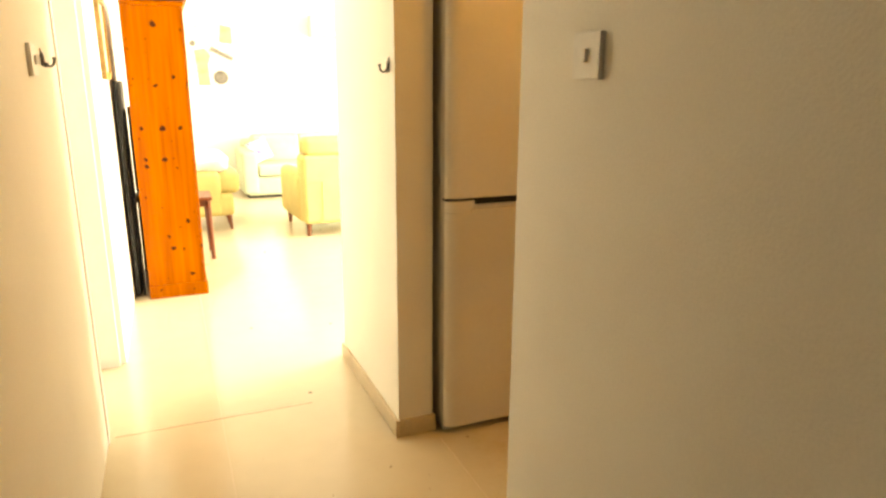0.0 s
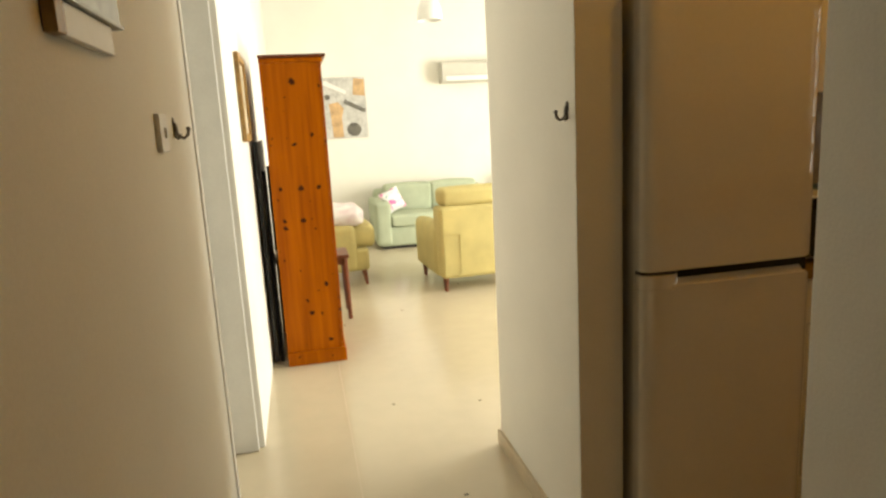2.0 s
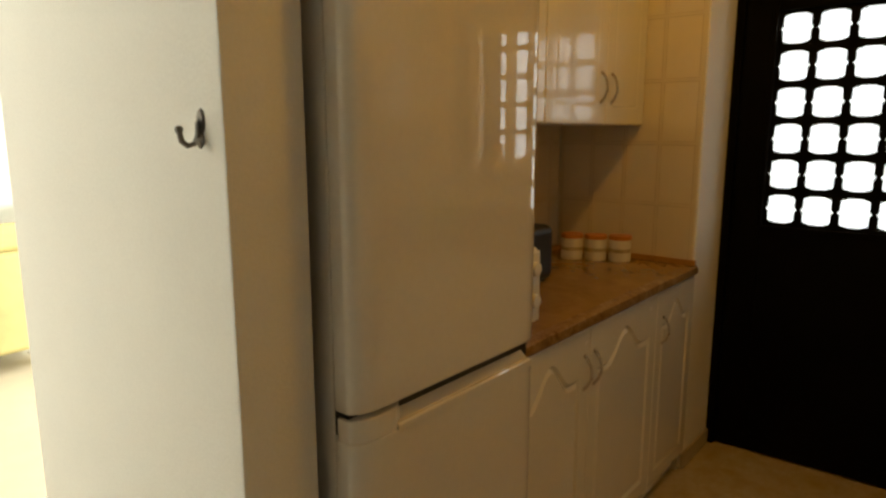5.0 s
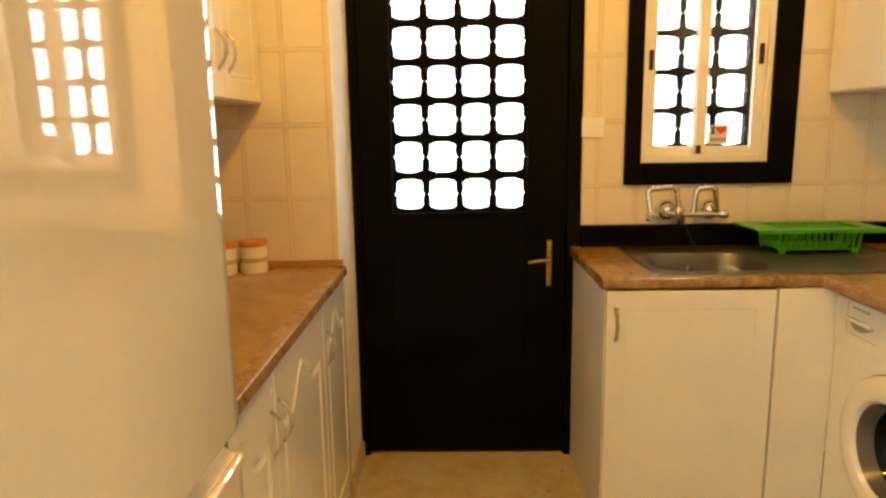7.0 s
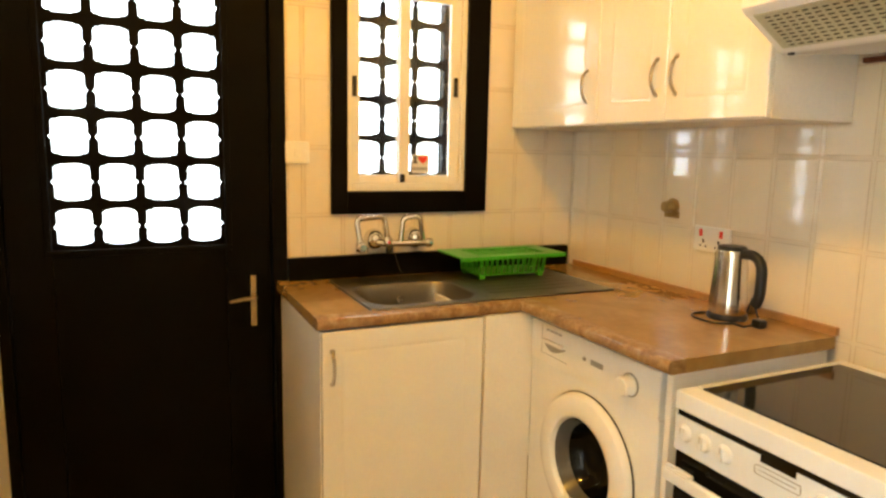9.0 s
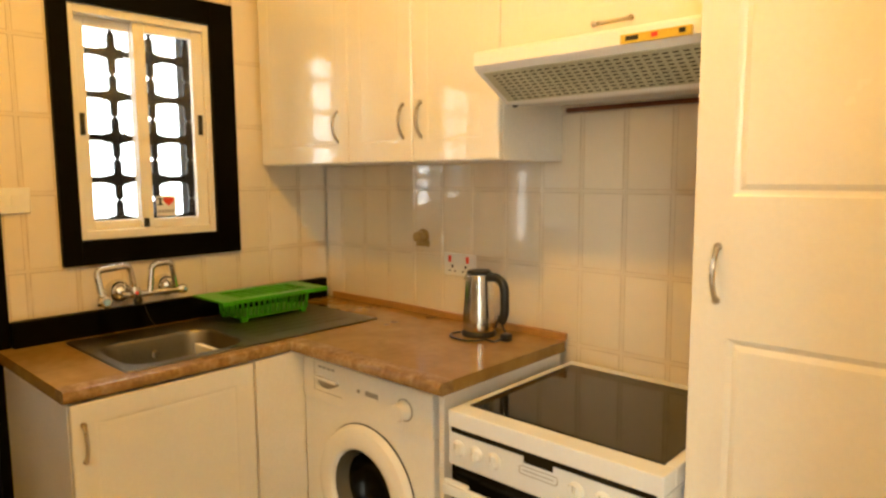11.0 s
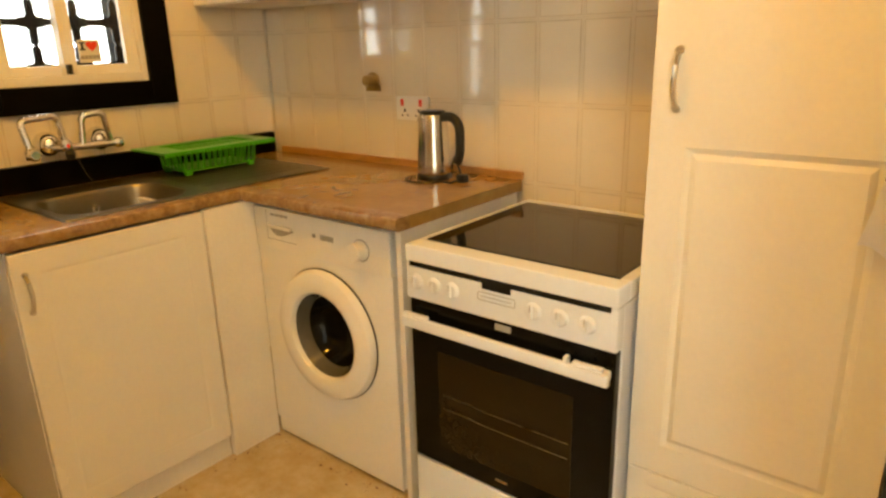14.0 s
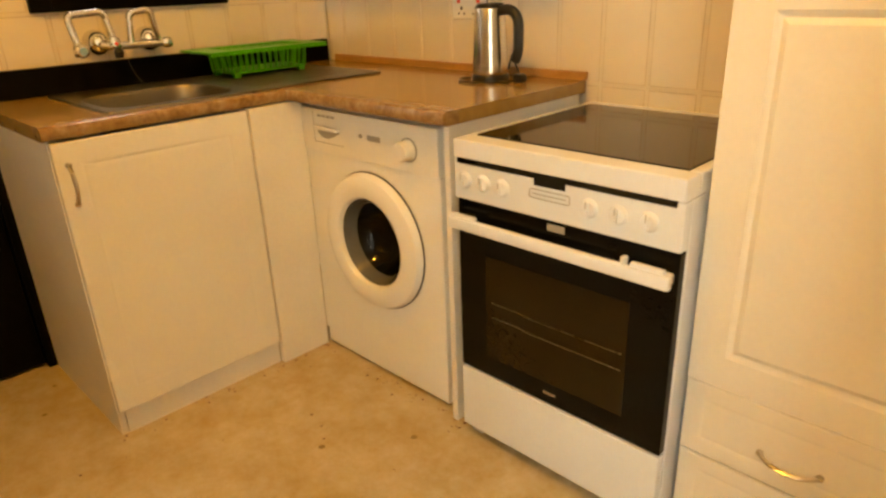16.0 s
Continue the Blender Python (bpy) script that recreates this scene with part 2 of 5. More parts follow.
STEEL = material("brushed_steel", (0.22, 0.195, 0.15), 0.33, 1.0, var=0.1, scale=3, fine=140, bump=0.02)
BRASS = material("worn_brass", (0.46, 0.33, 0.14), 0.32, 1.0, var=0.2, scale=14, bump=0.03)
NICKEL = material("brushed_nickel", (0.55, 0.50, 0.42), 0.28, 1.0, var=0.08, scale=14, bump=0.02)
PEWTER = material("dark_pewter", (0.2, 0.19, 0.17), 0.35, 1.0, var=0.15, scale=14, bump=0.03)
COUNTER = marble_material("brown_marbled_laminate", (0.24, 0.138, 0.038), (0.29, 0.172, 0.05), (0.34, 0.212, 0.066), 0.15, 3.0)
COUNTEREDGE = marble_material("mottled_laminate_edge", (0.17, 0.09, 0.033), (0.28, 0.17, 0.065), (0.38, 0.27, 0.14), 0.2, 9.0)
STRIP = material("orange_wood_strip", (0.42, 0.22, 0.07), 0.35, var=0.15, scale=10, bump=0.04)
GREEN = material("green_plastic", (0.055, 0.35, 0.01), 0.3, var=0.08, scale=8, bump=0.0)
PINE = pine_material()
DARKPINE = material("dark_stained_pine", (0.12, 0.03, 0.01), 0.4, var=0.2, scale=12, bump=0.05)
REDWD = material("red_brown_wood", (0.14, 0.038, 0.012), 0.35, var=0.2, scale=14, bump=0.04)
CREAM = material("mustard_cream_upholstery", (0.50, 0.42, 0.175), 0.85, var=0.12, scale=5, fine=260, bump=0.25)
SAGE = material("sage_green_upholstery", (0.42, 0.47, 0.34), 0.88, var=0.1, scale=5, fine=260, bump=0.25)
FLORAL = floral_material()
THROW = material("pale_throw_cloth", (0.74, 0.71, 0.68), 0.9, var=0.18, scale=11, fine=200, bump=0.25, dark=(0.62, 0.45, 0.47))
GOLDFR = material("gilt_wood_frame", (0.33, 0.19, 0.06), 0.4, var=0.25, scale=20, bump=0.1)
PAPER = material("aged_print", (0.55, 0.47, 0.33), 0.8, var=0.35, scale=9, fine=40, bump=0.0)
GREYPR = material("grey_print", (0.42, 0.44, 0.43), 0.2, var=0.25, scale=6, fine=30, bump=0.0)
CANVAS = marble_material("painted_canvas", (0.34, 0.33, 0.31), (0.52, 0.51, 0.48), (0.66, 0.65, 0.62), 0.7, 3.5)
ORANGE = material("orange_paint", (0.58, 0.38, 0.2), 0.75, var=0.3, scale=9, bump=0.1)
CHAR = material("charcoal_paint", (0.15, 0.14, 0.12), 0.75, var=0.4, scale=10, bump=0.1)
LIDWD = material("orange_lid", (0.58, 0.22, 0.05), 0.4, var=0.15, scale=10, bump=0.02)
YELLOW = material("yellow_anodised", (0.62, 0.42, 0.05), 0.3, var=0.1, scale=10, bump=0.0)
RED = material("red_print", (0.72, 0.05, 0.03), 0.4, var=0.05, scale=10, bump=0.0)
BLUE = material("pale_blue_plastic", (0.25, 0.42, 0.55), 0.3, var=0.06, scale=10, bump=0.0)
PURPLE = material("purple_print", (0.16, 0.03, 0.12), 0.35, var=0.1, scale=10, bump=0.0)
BAG = material("thin_white_film", (0.86, 0.87, 0.93), 0.25, var=0.05, scale=12, fine=60, bump=0.3)
FILTER = material("hood_filter_metal", (0.50, 0.50, 0.36), 0.45, 0.2, var=0.15, scale=9, bump=0.05)
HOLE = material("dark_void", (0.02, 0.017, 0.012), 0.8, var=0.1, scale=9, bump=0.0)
GLASSY = material("frosted_glass_shade", (0.8, 0.8, 0.77), 0.4, var=0.04, scale=8, bump=0.0)
PANE = material("clear_glass", (1, 1, 1), 0.01, var=0.0, bump=0.0, trans=1.0)
EXTERIOR = material("pale_render", (0.6, 0.57, 0.5), 0.9, var=0.1, scale=3, bump=0.2)

# ---- mesh helpers ----
WORLD_AT = {}


def thing(name, base, label, category, group="", kind=""):
    ob = new(name)
    ob.location = base
    ob.empty_display_size = 0.1
    WORLD_AT[ob.name] = Vector(base)
    return tagged(ob, label, category, group, kind)


def part(name, bm, mat, parent=None, label="", angle=35, mats=()):
    """Links a bmesh, made in world coordinates, as one mesh object, under parent if given."""
    bmesh.ops.recalc_face_normals(bm, faces=bm.faces)
    lo = Vector([min(v.co[i] for v in bm.verts) for i in range(3)])
    hi = Vector([max(v.co[i] for v in bm.verts) for i in range(3)])
    c = Vector(((lo.x + hi.x) / 2, (lo.y + hi.y) / 2, lo.z))
    bmesh.ops.translate(bm, verts=bm.verts, vec=-c)
    me = bpy.data.meshes.new(name)
    bm.to_mesh(me)
    bm.free()
    me.materials.append(mat)
    for x in mats:
        me.materials.append(x)
    me.polygons.foreach_set("use_smooth", [True] * len(me.polygons))
    me.set_sharp_from_angle(angle=radians(angle))
    ob = new(name, me)
    if len(me.polygons) < 4000:
        wn_mod = ob.modifiers.new("flat_shading", "WEIGHTED_NORMAL")
        wn_mod.keep_sharp, wn_mod.weight = True, 100
    WORLD_AT[ob.name] = c
    if parent:
        ob.parent = parent
        ob.location = c - WORLD_AT[parent.name]
    else:
        ob.location = c
    return tagged(ob, label)


def whole(name, bm, mat, label, category, kind="", group="", angle=35):
    """A thing that is one mesh."""
    return tagged(part(name, bm, mat, None, "", angle), label, category, group, kind)


def box(bm, x0, x1, y0, y1, z0, z1, bev=0.0, seg=2):
    v = [bm.verts.new((x, y, z)) for x in (x0, x1) for y in (y0, y1) for z in (z0, z1)]
    fs = [bm.faces.new([v[i] for i in q]) for q in ((0, 1, 3, 2), (4, 6, 7, 5), (0, 4, 5, 1), (2, 3, 7, 6), (0, 2, 6, 4), (1, 5, 7, 3))]
    if bev:
        es = list({e for f in fs for e in f.edges})
        bmesh.ops.bevel(bm, geom=es, offset=bev, segments=seg, profile=0.5, affect="EDGES")
    return bm


def cube(x0, x1, y0, y1, z0, z1, bev=0.0, seg=2):
    return box(bmesh.new(), x0, x1, y0, y1, z0, z1, bev, seg)


def plan_slab(xs, ys, keep, z0, z1):
    """One board over a grid in plan, with the cells left out that keep() refuses."""
    bm = bmesh.new()
    v = {(i, j, k): bm.verts.new((x, y, z)) for i, x in enumerate(xs) for j, y in enumerate(ys) for k, z in enumerate((z0, z1))}
    cells = {(i, j) for i in range(len(xs) - 1) for j in range(len(ys) - 1) if keep((xs[i] + xs[i + 1]) / 2, (ys[j] + ys[j + 1]) / 2)}
    for i, j in cells:
        c = [(i, j), (i + 1, j), (i + 1, j + 1), (i, j + 1)]
        bm.faces.new([v[a, b, 1] for a, b in c])
        bm.faces.new([v[a, b, 0] for a, b in c[::-1]])
        for n, (di, dj) in enumerate(((0, -1), (1, 0), (0, 1), (-1, 0))):
            if (i + di, j + dj) not in cells:
                a, b = c[n], c[(n + 1) % 4]
                bm.faces.new((v[(*a, 0)], v[(*b, 0)], v[(*b, 1)], v[(*a, 1)]))
    for q in [q for q in bm.verts if not q.link_faces]:
        bm.verts.remove(q)
    return bm


def soft_slab(x0, x1, y0, y1, z0, z1, rx, ry, e=0.006, n=10):
    """An upright door whose two front edges are softly rounded."""
    bm = bmesh.new()
    def ring(z, i):
        pts = [(x0 + i, y1), (x0 + i, y0 + ry)]
        pts += [(x0 + rx - (rx - i) * math.cos(math.pi / 2 * k / n), y0 + ry - (ry - i) * math.sin(math.pi / 2 * k / n)) for k in range(1, n + 1)]
        pts += [(x1 - rx + (rx - i) * math.sin(math.pi / 2 * k / n), y0 + ry - (ry - i) * math.cos(math.pi / 2 * k / n)) for k in range(n + 1)]
        return [bm.verts.new((x, y, z)) for x, y in pts + [(x1 - i, y1)]]
    rings = [ring(z0, e), ring(z0 + e * 0.3, e * 0.3), ring(z0 + e, 0), ring(z1 - e, 0), ring(z1 - e * 0.3, e * 0.3), ring(z1, e)]
    for a, b in zip(rings, rings[1:]):
        for k in range(len(a)):
            bm.faces.new((a[k], a[(k + 1) % len(a)], b[(k + 1) % len(b)], b[k]))
    bm.faces.new(rings[0][::-1])
    bm.faces.new(rings[-1])
    return bm


def tube(bm, pts, r, n=8, r_end=None):
    """A round bar along points, capped."""
    pts = [Vector(p) for p in pts]
    rings = []
    side = None
    for i, p in enumerate(pts):
        d = (pts[min(i + 1, len(pts) - 1)] - pts[max(i - 1, 0)]).normalized()
        if side is None:
            side = d.orthogonal().normalized()
        side = (side - d * side.dot(d)).normalized()
        up = d.cross(side)
        rr = r if r_end is None else r + (r_end - r) * i / (len(pts) - 1)
        rings.append([bm.verts.new(p + (side * math.cos(a) + up * math.sin(a)) * rr) for a in [2 * math.pi * k / n for k in range(n)]])
    for a, b in zip(rings, rings[1:]):
        for k in range(n):
            bm.faces.new((a[k], a[(k + 1) % n], b[(k + 1) % n], b[k]))
    bm.faces.new(rings[0][::-1])
    bm.faces.new(rings[-1])
    return bm


def lathe(bm, profile, at, axis="z", n=32):
    """Turns (radius, height) pairs round an axis through at."""
    at = Vector(at)
    put = {"z": lambda a, b, h: Vector((a, b, h)), "y": lambda a, b, h: Vector((a, h, b)), "x": lambda a, b, h: Vector((h, a, b))}[axis]
    rings = []
    for r, h in profile:
        if r < 1e-5:
            rings.append([bm.verts.new(at + put(0, 0, h))])
        else:
            rings.append([bm.verts.new(at + put(r * math.cos(2 * math.pi * k / n), r * math.sin(2 * math.pi * k / n), h)) for k in range(n)])
    for a, b in zip(rings, rings[1:]):
        for k in range(n):
            q = [a[k % len(a)], a[(k + 1) % len(a)], b[(k + 1) % len(b)], b[k % len(b)]]
            q = list(dict.fromkeys(q))
            if len(q) > 2:
                bm.faces.new(q)
    return bm


def arc(a, b, bulge, n=10):
    """Points on a bow from a to b, pushed out by the vector bulge."""
    a, b, bulge = Vector(a), Vector(b), Vector(bulge)
    return [a.lerp(b, i / n) + bulge * math.sin(math.pi * i / n) ** 0.7 for i in range(n + 1)]


def panel_face(bm, put, u0, u1, v0, v1, frames, arch=0.0):
    """A routed door front. put maps (u, v, depth) to the world; frames: insets and depths of the routed steps."""
    def outline(i, bow):
        a, b, c, d = u0 + i, u1 - i, v0 + i, v1 - i
        pts = [(a, c), (b, c)]
        for k in range(17):
            s = k / 16
            h = bow * (0.5 - 0.5 * math.cos(2 * math.pi * min(1, max(0, (s - 0.16) / 0.68)))) if bow else 0
            pts.append((b + (a - b) * s, d - bow + h))
        return pts
    rings = []
    for i, dep, bow in frames:
        rings.append([bm.verts.new(put(u, v, dep)) for u, v in outline(i, bow)])
    for a, b in zip(rings, rings[1:]):
        for k in range(len(a)):
            bm.faces.new((a[k], a[(k + 1) % len(a)], b[(k + 1) % len(b)], b[k]))
    bm.faces.new(rings[-1])


def routed(frame_w, arch=0.0, depth=0.0055):
    return [(0.0, -0.014, 0), (0.0, -0.003, 0), (0.003, 0.0, 0), (frame_w, 0.0, arch), (frame_w + 0.008, -depth * 0.6, arch), (frame_w + 0.012, -depth * 0.7, arch),
            (frame_w + 0.023, -0.0008, arch)]


def bow_handle(name, parent, a, b, out, mat=None):
    bm = tube(bmesh.new(), arc(a, b, Vector(out), 12), 0.0052, 8)
    for p in (a, b):
        lathe_at = Vector(p)
        d = Vector(out).normalized() * 0.004
        tube(bm, [lathe_at - d, lathe_at + d], 0.008, 8)
    return part(name, bm, mat or NICKEL, parent, "bowed brushed metal handle")

# ---- structure ----
CEIL_Z = 2.95


def slab(name, x0, x1, y0, y1, z0, z1, mat, label, bev=0.0, category="wall"):
    return whole(name, cube(x0, x1, y0, y1, z0, z1, bev), mat, label, category, "structure")


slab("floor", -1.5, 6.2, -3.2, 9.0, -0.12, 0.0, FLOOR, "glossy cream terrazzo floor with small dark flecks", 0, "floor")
slab("ceiling", -1.5, 6.2, -3.2, 9.0, CEIL_Z, CEIL_Z + 0.12, CEIL, "plain white painted ceiling", 0, "ceiling")
slab("wall_corridor_near", 1.50, 1.602, -3.0, 1.222, 0, CEIL_Z, WALL, "cream painted corridor wall beside the kitchen opening", 0.006)
slab("wall_pillar", 1.505, 1.652, 2.13, 2.99, 0, CEIL_Z, WALL, "white painted wall end beside the fridge", 0.006)
slab("wall_kitchen_north", 1.652, 4.2, 2.808, 2.99, 0, CEIL_Z, WALL, "white painted kitchen wall behind the counter")
slab("wall_kitchen_return", 3.668, 4.0, 2.172, 2.808, 0, CEIL_Z, WALL, "short white wall return beside the black door", 0.004)
slab("wall_kitchen_south", 1.602, 4.2, -0.15, -0.008, 0, CEIL_Z, WALL, "painted kitchen wall behind the cooker")
slab("wall_corridor_left", 0.25, 0.43, -3.0, 2.49, 0, CEIL_Z, WALL, "white painted corridor wall with a switch and hook", 0.005)
slab("wall_corridor_left_far", 0.26, 0.462, 3.30, 8.86, 0, CEIL_Z, WALL, "white painted wall with a small framed picture", 0.006)
slab("wall_over_side_door", 0.25, 0.43, 2.49, 3.30, 2.04, CEIL_Z, WALL, "white wall above the side doorway")
slab("wall_living_far", 0.462, 6.1, 8.72, 8.86, 0, CEIL_Z, WALL, "bright white living room wall behind the sofa")
# added behind the camera, never seen; closes the corridor for bounced light
slab("wall_corridor_end", 0.43, 1.50, -3.1, -2.95, 0, CEIL_Z, WALL, "unseen white wall added to close the corridor")
# living room's glazed side: wall round a wide opening
slab("wall_living_east_low", 5.98, 6.1, 2.99, 8.72, 0, 0.1, WALL, "white wall under the wide glazed opening")
slab("wall_living_east_top", 5.98, 6.1, 2.99, 8.72, 2.4, CEIL_Z, WALL, "white wall above the wide glazed opening")
slab("wall_living_east_a", 5.98, 6.1, 2.99, 3.4, 0.1, 2.4, WALL, "white wall beside the wide glazed opening")
slab("wall_living_east_b", 5.98, 6.1, 6.0, 8.72, 0.1, 2.4, WALL, "white wall beside the wide glazed opening")
slab("wall_living_south", 4.2, 6.1, 2.86, 2.99, 0, CEIL_Z, WALL, "white living room wall")

# kitchen wall with the door and the window, openings cut by building round them
DY0, DY1, DTOP = 1.262, 2.172, 2.10
WY0, WY1, WZ0, WZ1 = 0.444, 1.097, 1.142, 2.10
bm = bmesh.new()
box(bm, 4.008, 4.2, -0.15, WY0 + 0.05, 0, CEIL_Z)
box(bm, 4.008, 4.2, WY1 - 0.05, DY0 + 0.03, 0, CEIL_Z)
box(bm, 4.008, 4.2, DY1 - 0.03, 2.808, 0, CEIL_Z)
box(bm, 4.008, 4.2, WY0 + 0.05, WY1 - 0.05, 0, WZ0 + 0.05)
box(bm, 4.008, 4.2, WY0 + 0.05, WY1 - 0.05, WZ1 - 0.05, CEIL_Z)
box(bm, 4.008, 4.2, DY0 + 0.03, DY1 - 0.03, DTOP - 0.03, CEIL_Z)
wall_east = whole("wall_kitchen_east", bm, WALL, "kitchen wall with a black door and a small window", "wall", "structure")

# skirting
for nm, b in (("baseboard", (1.49, 1.505, 2.118, 3.0, 0, 0.075)), ("baseboard", (1.505, 1.662, 2.118, 2.13, 0, 0.075)),
              ("baseboard", (3.66, 4.0, 2.16, 2.172, 0, 0.07)), ("baseboard", (1.488, 1.5, -2.95, 1.222, 0, 0.07))):
    whole(nm, cube(*b, 0.004), SKIRT, "low beige stone skirting along the wall", "skirting", "structure")
whole("floor_joint", cube(0.45, 1.24, 2.545, 2.553, -0.01, 0.0015), SKIRT, "fine darker joint across the terrazzo floor", "floor joint", "structure")

for b in ((0.856, 0.8595, -2.9, 4.3), (1.655, 1.6585, 0.7, 2.05)):
    whole("floor_joint", cube(*b, -0.01, 0.001), SKIRT, "fine darker joint along the terrazzo floor", "floor joint", "structure")

# backdrop outside the kitchen
bmx = bmesh.new()
box(bmx, 9.0, 9.1, -6, 8, -1, 7)
whole("backdrop", bmx, EXTERIOR, "pale rendered wall outside, far off in the light", "backdrop", "structure")

# ---- black door with grille ----
door = thing("door_1", (4.0, 1.72, 0), "black painted wooden back door with a glazed lattice", "door", kind="structure")
for nm, b in (("jamb", (3.99, 4.1, DY0, DY0 + 0.055, 0, DTOP)), ("jamb", (3.99, 4.1, DY1 - 0.035, DY1, 0, DTOP)),
              ("lintel", (3.99, 4.1, DY0 + 0.055, DY1 - 0.035, DTOP - 0.05, DTOP))):
    part(nm, cube(*b, 0.006), BLACKWD, door)
GY0, GY1, GZ0, ROWS, COLS, PY, PZ = 1.475, 2.012, 1.04, 6, 4, 0.1343, 0.1473
GZ1 = GZ0 + ROWS * PZ
bm = bmesh.new()
box(bm, 4.012, 4.056, DY0 + 0.058, GY0, 0.012, DTOP - 0.053, 0.003)
box(bm, 4.012, 4.056, GY1, DY1 - 0.0355, 0.012, DTOP - 0.053, 0.003)
box(bm, 4.012, 4.056, GY0, GY1, 0.012, GZ0, 0.003)
box(bm, 4.012, 4.056, GY0, GY1, GZ1, DTOP - 0.053, 0.003)
box(bm, 4.006, 4.014, GY0 - 0.02, GY1 + 0.02, GZ0 - 0.02, GZ0, 0.002)
box(bm, 4.006, 4.014, GY0 - 0.02, GY0, GZ0, GZ1, 0.002)
box(bm, 4.006, 4.014, GY1, GY1 + 0.02, GZ0, GZ1, 0.002)
leaf = part("leaf", bm, BLACKWD, door)
for b in ((DY0 + 0.0552, DY0 + 0.075, 0.0, DTOP - 0.051), (DY1 - 0.055, DY1 - 0.0352, 0.0, DTOP - 0.051), (DY0 + 0.0752, DY1 - 0.0552, DTOP - 0.07, DTOP - 0.051), (DY0 + 0.0752, DY1 - 0.0552, 0.0, 0.02)):
    part("stop", cube(4.0565, 4.075, *b), BLACKWD, door)


def lattice(x0, x1, y0, z0, cols, rows, py, pz, bar, bar_z):
    """A grid of bars whose openings bulge a little at the middle of each side."""
    bm = bmesh.new()
    def hole(cy, cz):
        hy, hz = py / 2 - bar / 2, pz / 2 - bar_z / 2
        pts = []
        corner = 0.006
        for side, (sy, sz) in enumerate(((-1, -1), (1, -1), (1, 1), (-1, 1))):
            pts.append((cy + sy * hy, cz + sz * (hz - corner)) if sy * sz > 0 else (cy + sy * (hy - corner), cz + sz * hz))
            pts.append((cy + sy * (hy - corner), cz + sz * hz) if sy * sz > 0 else (cy + sy * hy, cz + sz * (hz - corner)))
            ny, nz = ((0, -1), (1, 0), (0, 1), (-1, 0))[side]
            for k, out in ((-0.25, 0.0), (-0.21, 0.005), (0.0, 0.0058), (0.21, 0.005), (0.25, 0.0)) if nz else ((-0.07, 0.0), (0.0, 0.009), (0.07, 0.0)):
                if nz:
                    pts.append((cy - nz * k * py, cz + nz * (hz + out)))
                else:
                    pts.append((cy + ny * (hy + out), cz + ny * k * pz))
        f = min((hy - 0.004) / (py / 2), (hz - 0.004) / (pz / 2))
        return pts + [(cy + sy * py / 2 * f, cz + sz * pz / 2 * f) for sy in (-1, 1) for sz in (-1, 1)]
    for i in range(cols):
        for j in range(rows):
            cy, cz = y0 + (i + 0.5) * py, z0 + (j + 0.5) * pz
            inner = sorted(hole(cy, cz), key=lambda p: math.atan2(p[1] - cz, p[0] - cy))
            outer = []
            for y, z in inner:
                s = max(abs(y - cy) / (py / 2), abs(z - cz) / (pz / 2))
                outer.append((cy + (y - cy) / s, cz + (z - cz) / s))
            fi, fo, bi, bo = ([bm.verts.new((x, y, z)) for y, z in q] for x, q in ((x0, inner), (x0, outer), (x1, inner), (x1, outer)))
            n = len(inner)
            for k in range(n):
                m = (k + 1) % n
                bm.faces.new((fi[k], fi[m], fo[m], fo[k]))
                bm.faces.new((bi[m], bi[k], bo[k], bo[m]))
                bm.faces.new((fi[m], fi[k], bi[k], bi[m]))
    bmesh.ops.remove_doubles(bm, verts=bm.verts, dist=0.0004)
    return bm


part("grille", lattice(4.03, 4.044, GY0, GZ0, COLS, ROWS, PY, PZ, 0.031, 0.039), BLACKWD, door, "black lattice with scalloped openings")
gp = part("pane", cube(4.046, 4.05, GY0, GY1, GZ0, GZ1), PANE, door)
gp.visible_shadow = False
bm = cube(4.0, 4.012, 1.374, 1.396, 0.735, 0.925, 0.004)
plate = part("lock_plate", bm, BRASS, door, "worn brass lock plate")
bm = tube(bmesh.new(), [(4.005, 1.385, 0.852), (3.955, 1.385, 0.852), (3.948, 1.395, 0.852), (3.948, 1.43, 0.85), (3.95, 1.475, 0.843)], 0.0085, 10, 0.006)
part("door_handle", bm, BRASS, door, "worn brass lever handle")

# ---- window ----
win = thing("window_1", (4.0, 0.77, WZ0), "small window in a black surround with white sliding sashes", "window", kind="structure")
FWL, FWR = 0.062, 0.095
bm = bmesh.new()
for b in ((WY0, WY0 + FWR, WZ0, WZ1), (WY1 - FWL, WY1, WZ0, WZ1), (WY0 + FWR, WY1 - FWL, WZ0, WZ0 + 0.085), (WY0 + FWR, WY1 - FWL, WZ1 - 0.085, WZ1)):
    box(bm, 3.982, 4.022, *b, 0.004)
part("surround", bm, BLACKWD, win, "wide black painted surround")
sy0, sy1, sz0, sz1 = WY0 + FWR, WY1 - FWL, WZ0 + 0.085, WZ1 - 0.085
bm = bmesh.new()
for b in ((sy0, sy0 + 0.022, sz0, sz1), (sy1 - 0.022, sy1, sz0, sz1), (sy0 + 0.022, sy1 - 0.022, sz0, sz0 + 0.03), (sy0 + 0.022, sy1 - 0.022, sz1 - 0.03, sz1)):
    box(bm, 4.0, 4.085, *b, 0.003)
part("window_frame", bm, PLASTIC, win, "white aluminium frame")


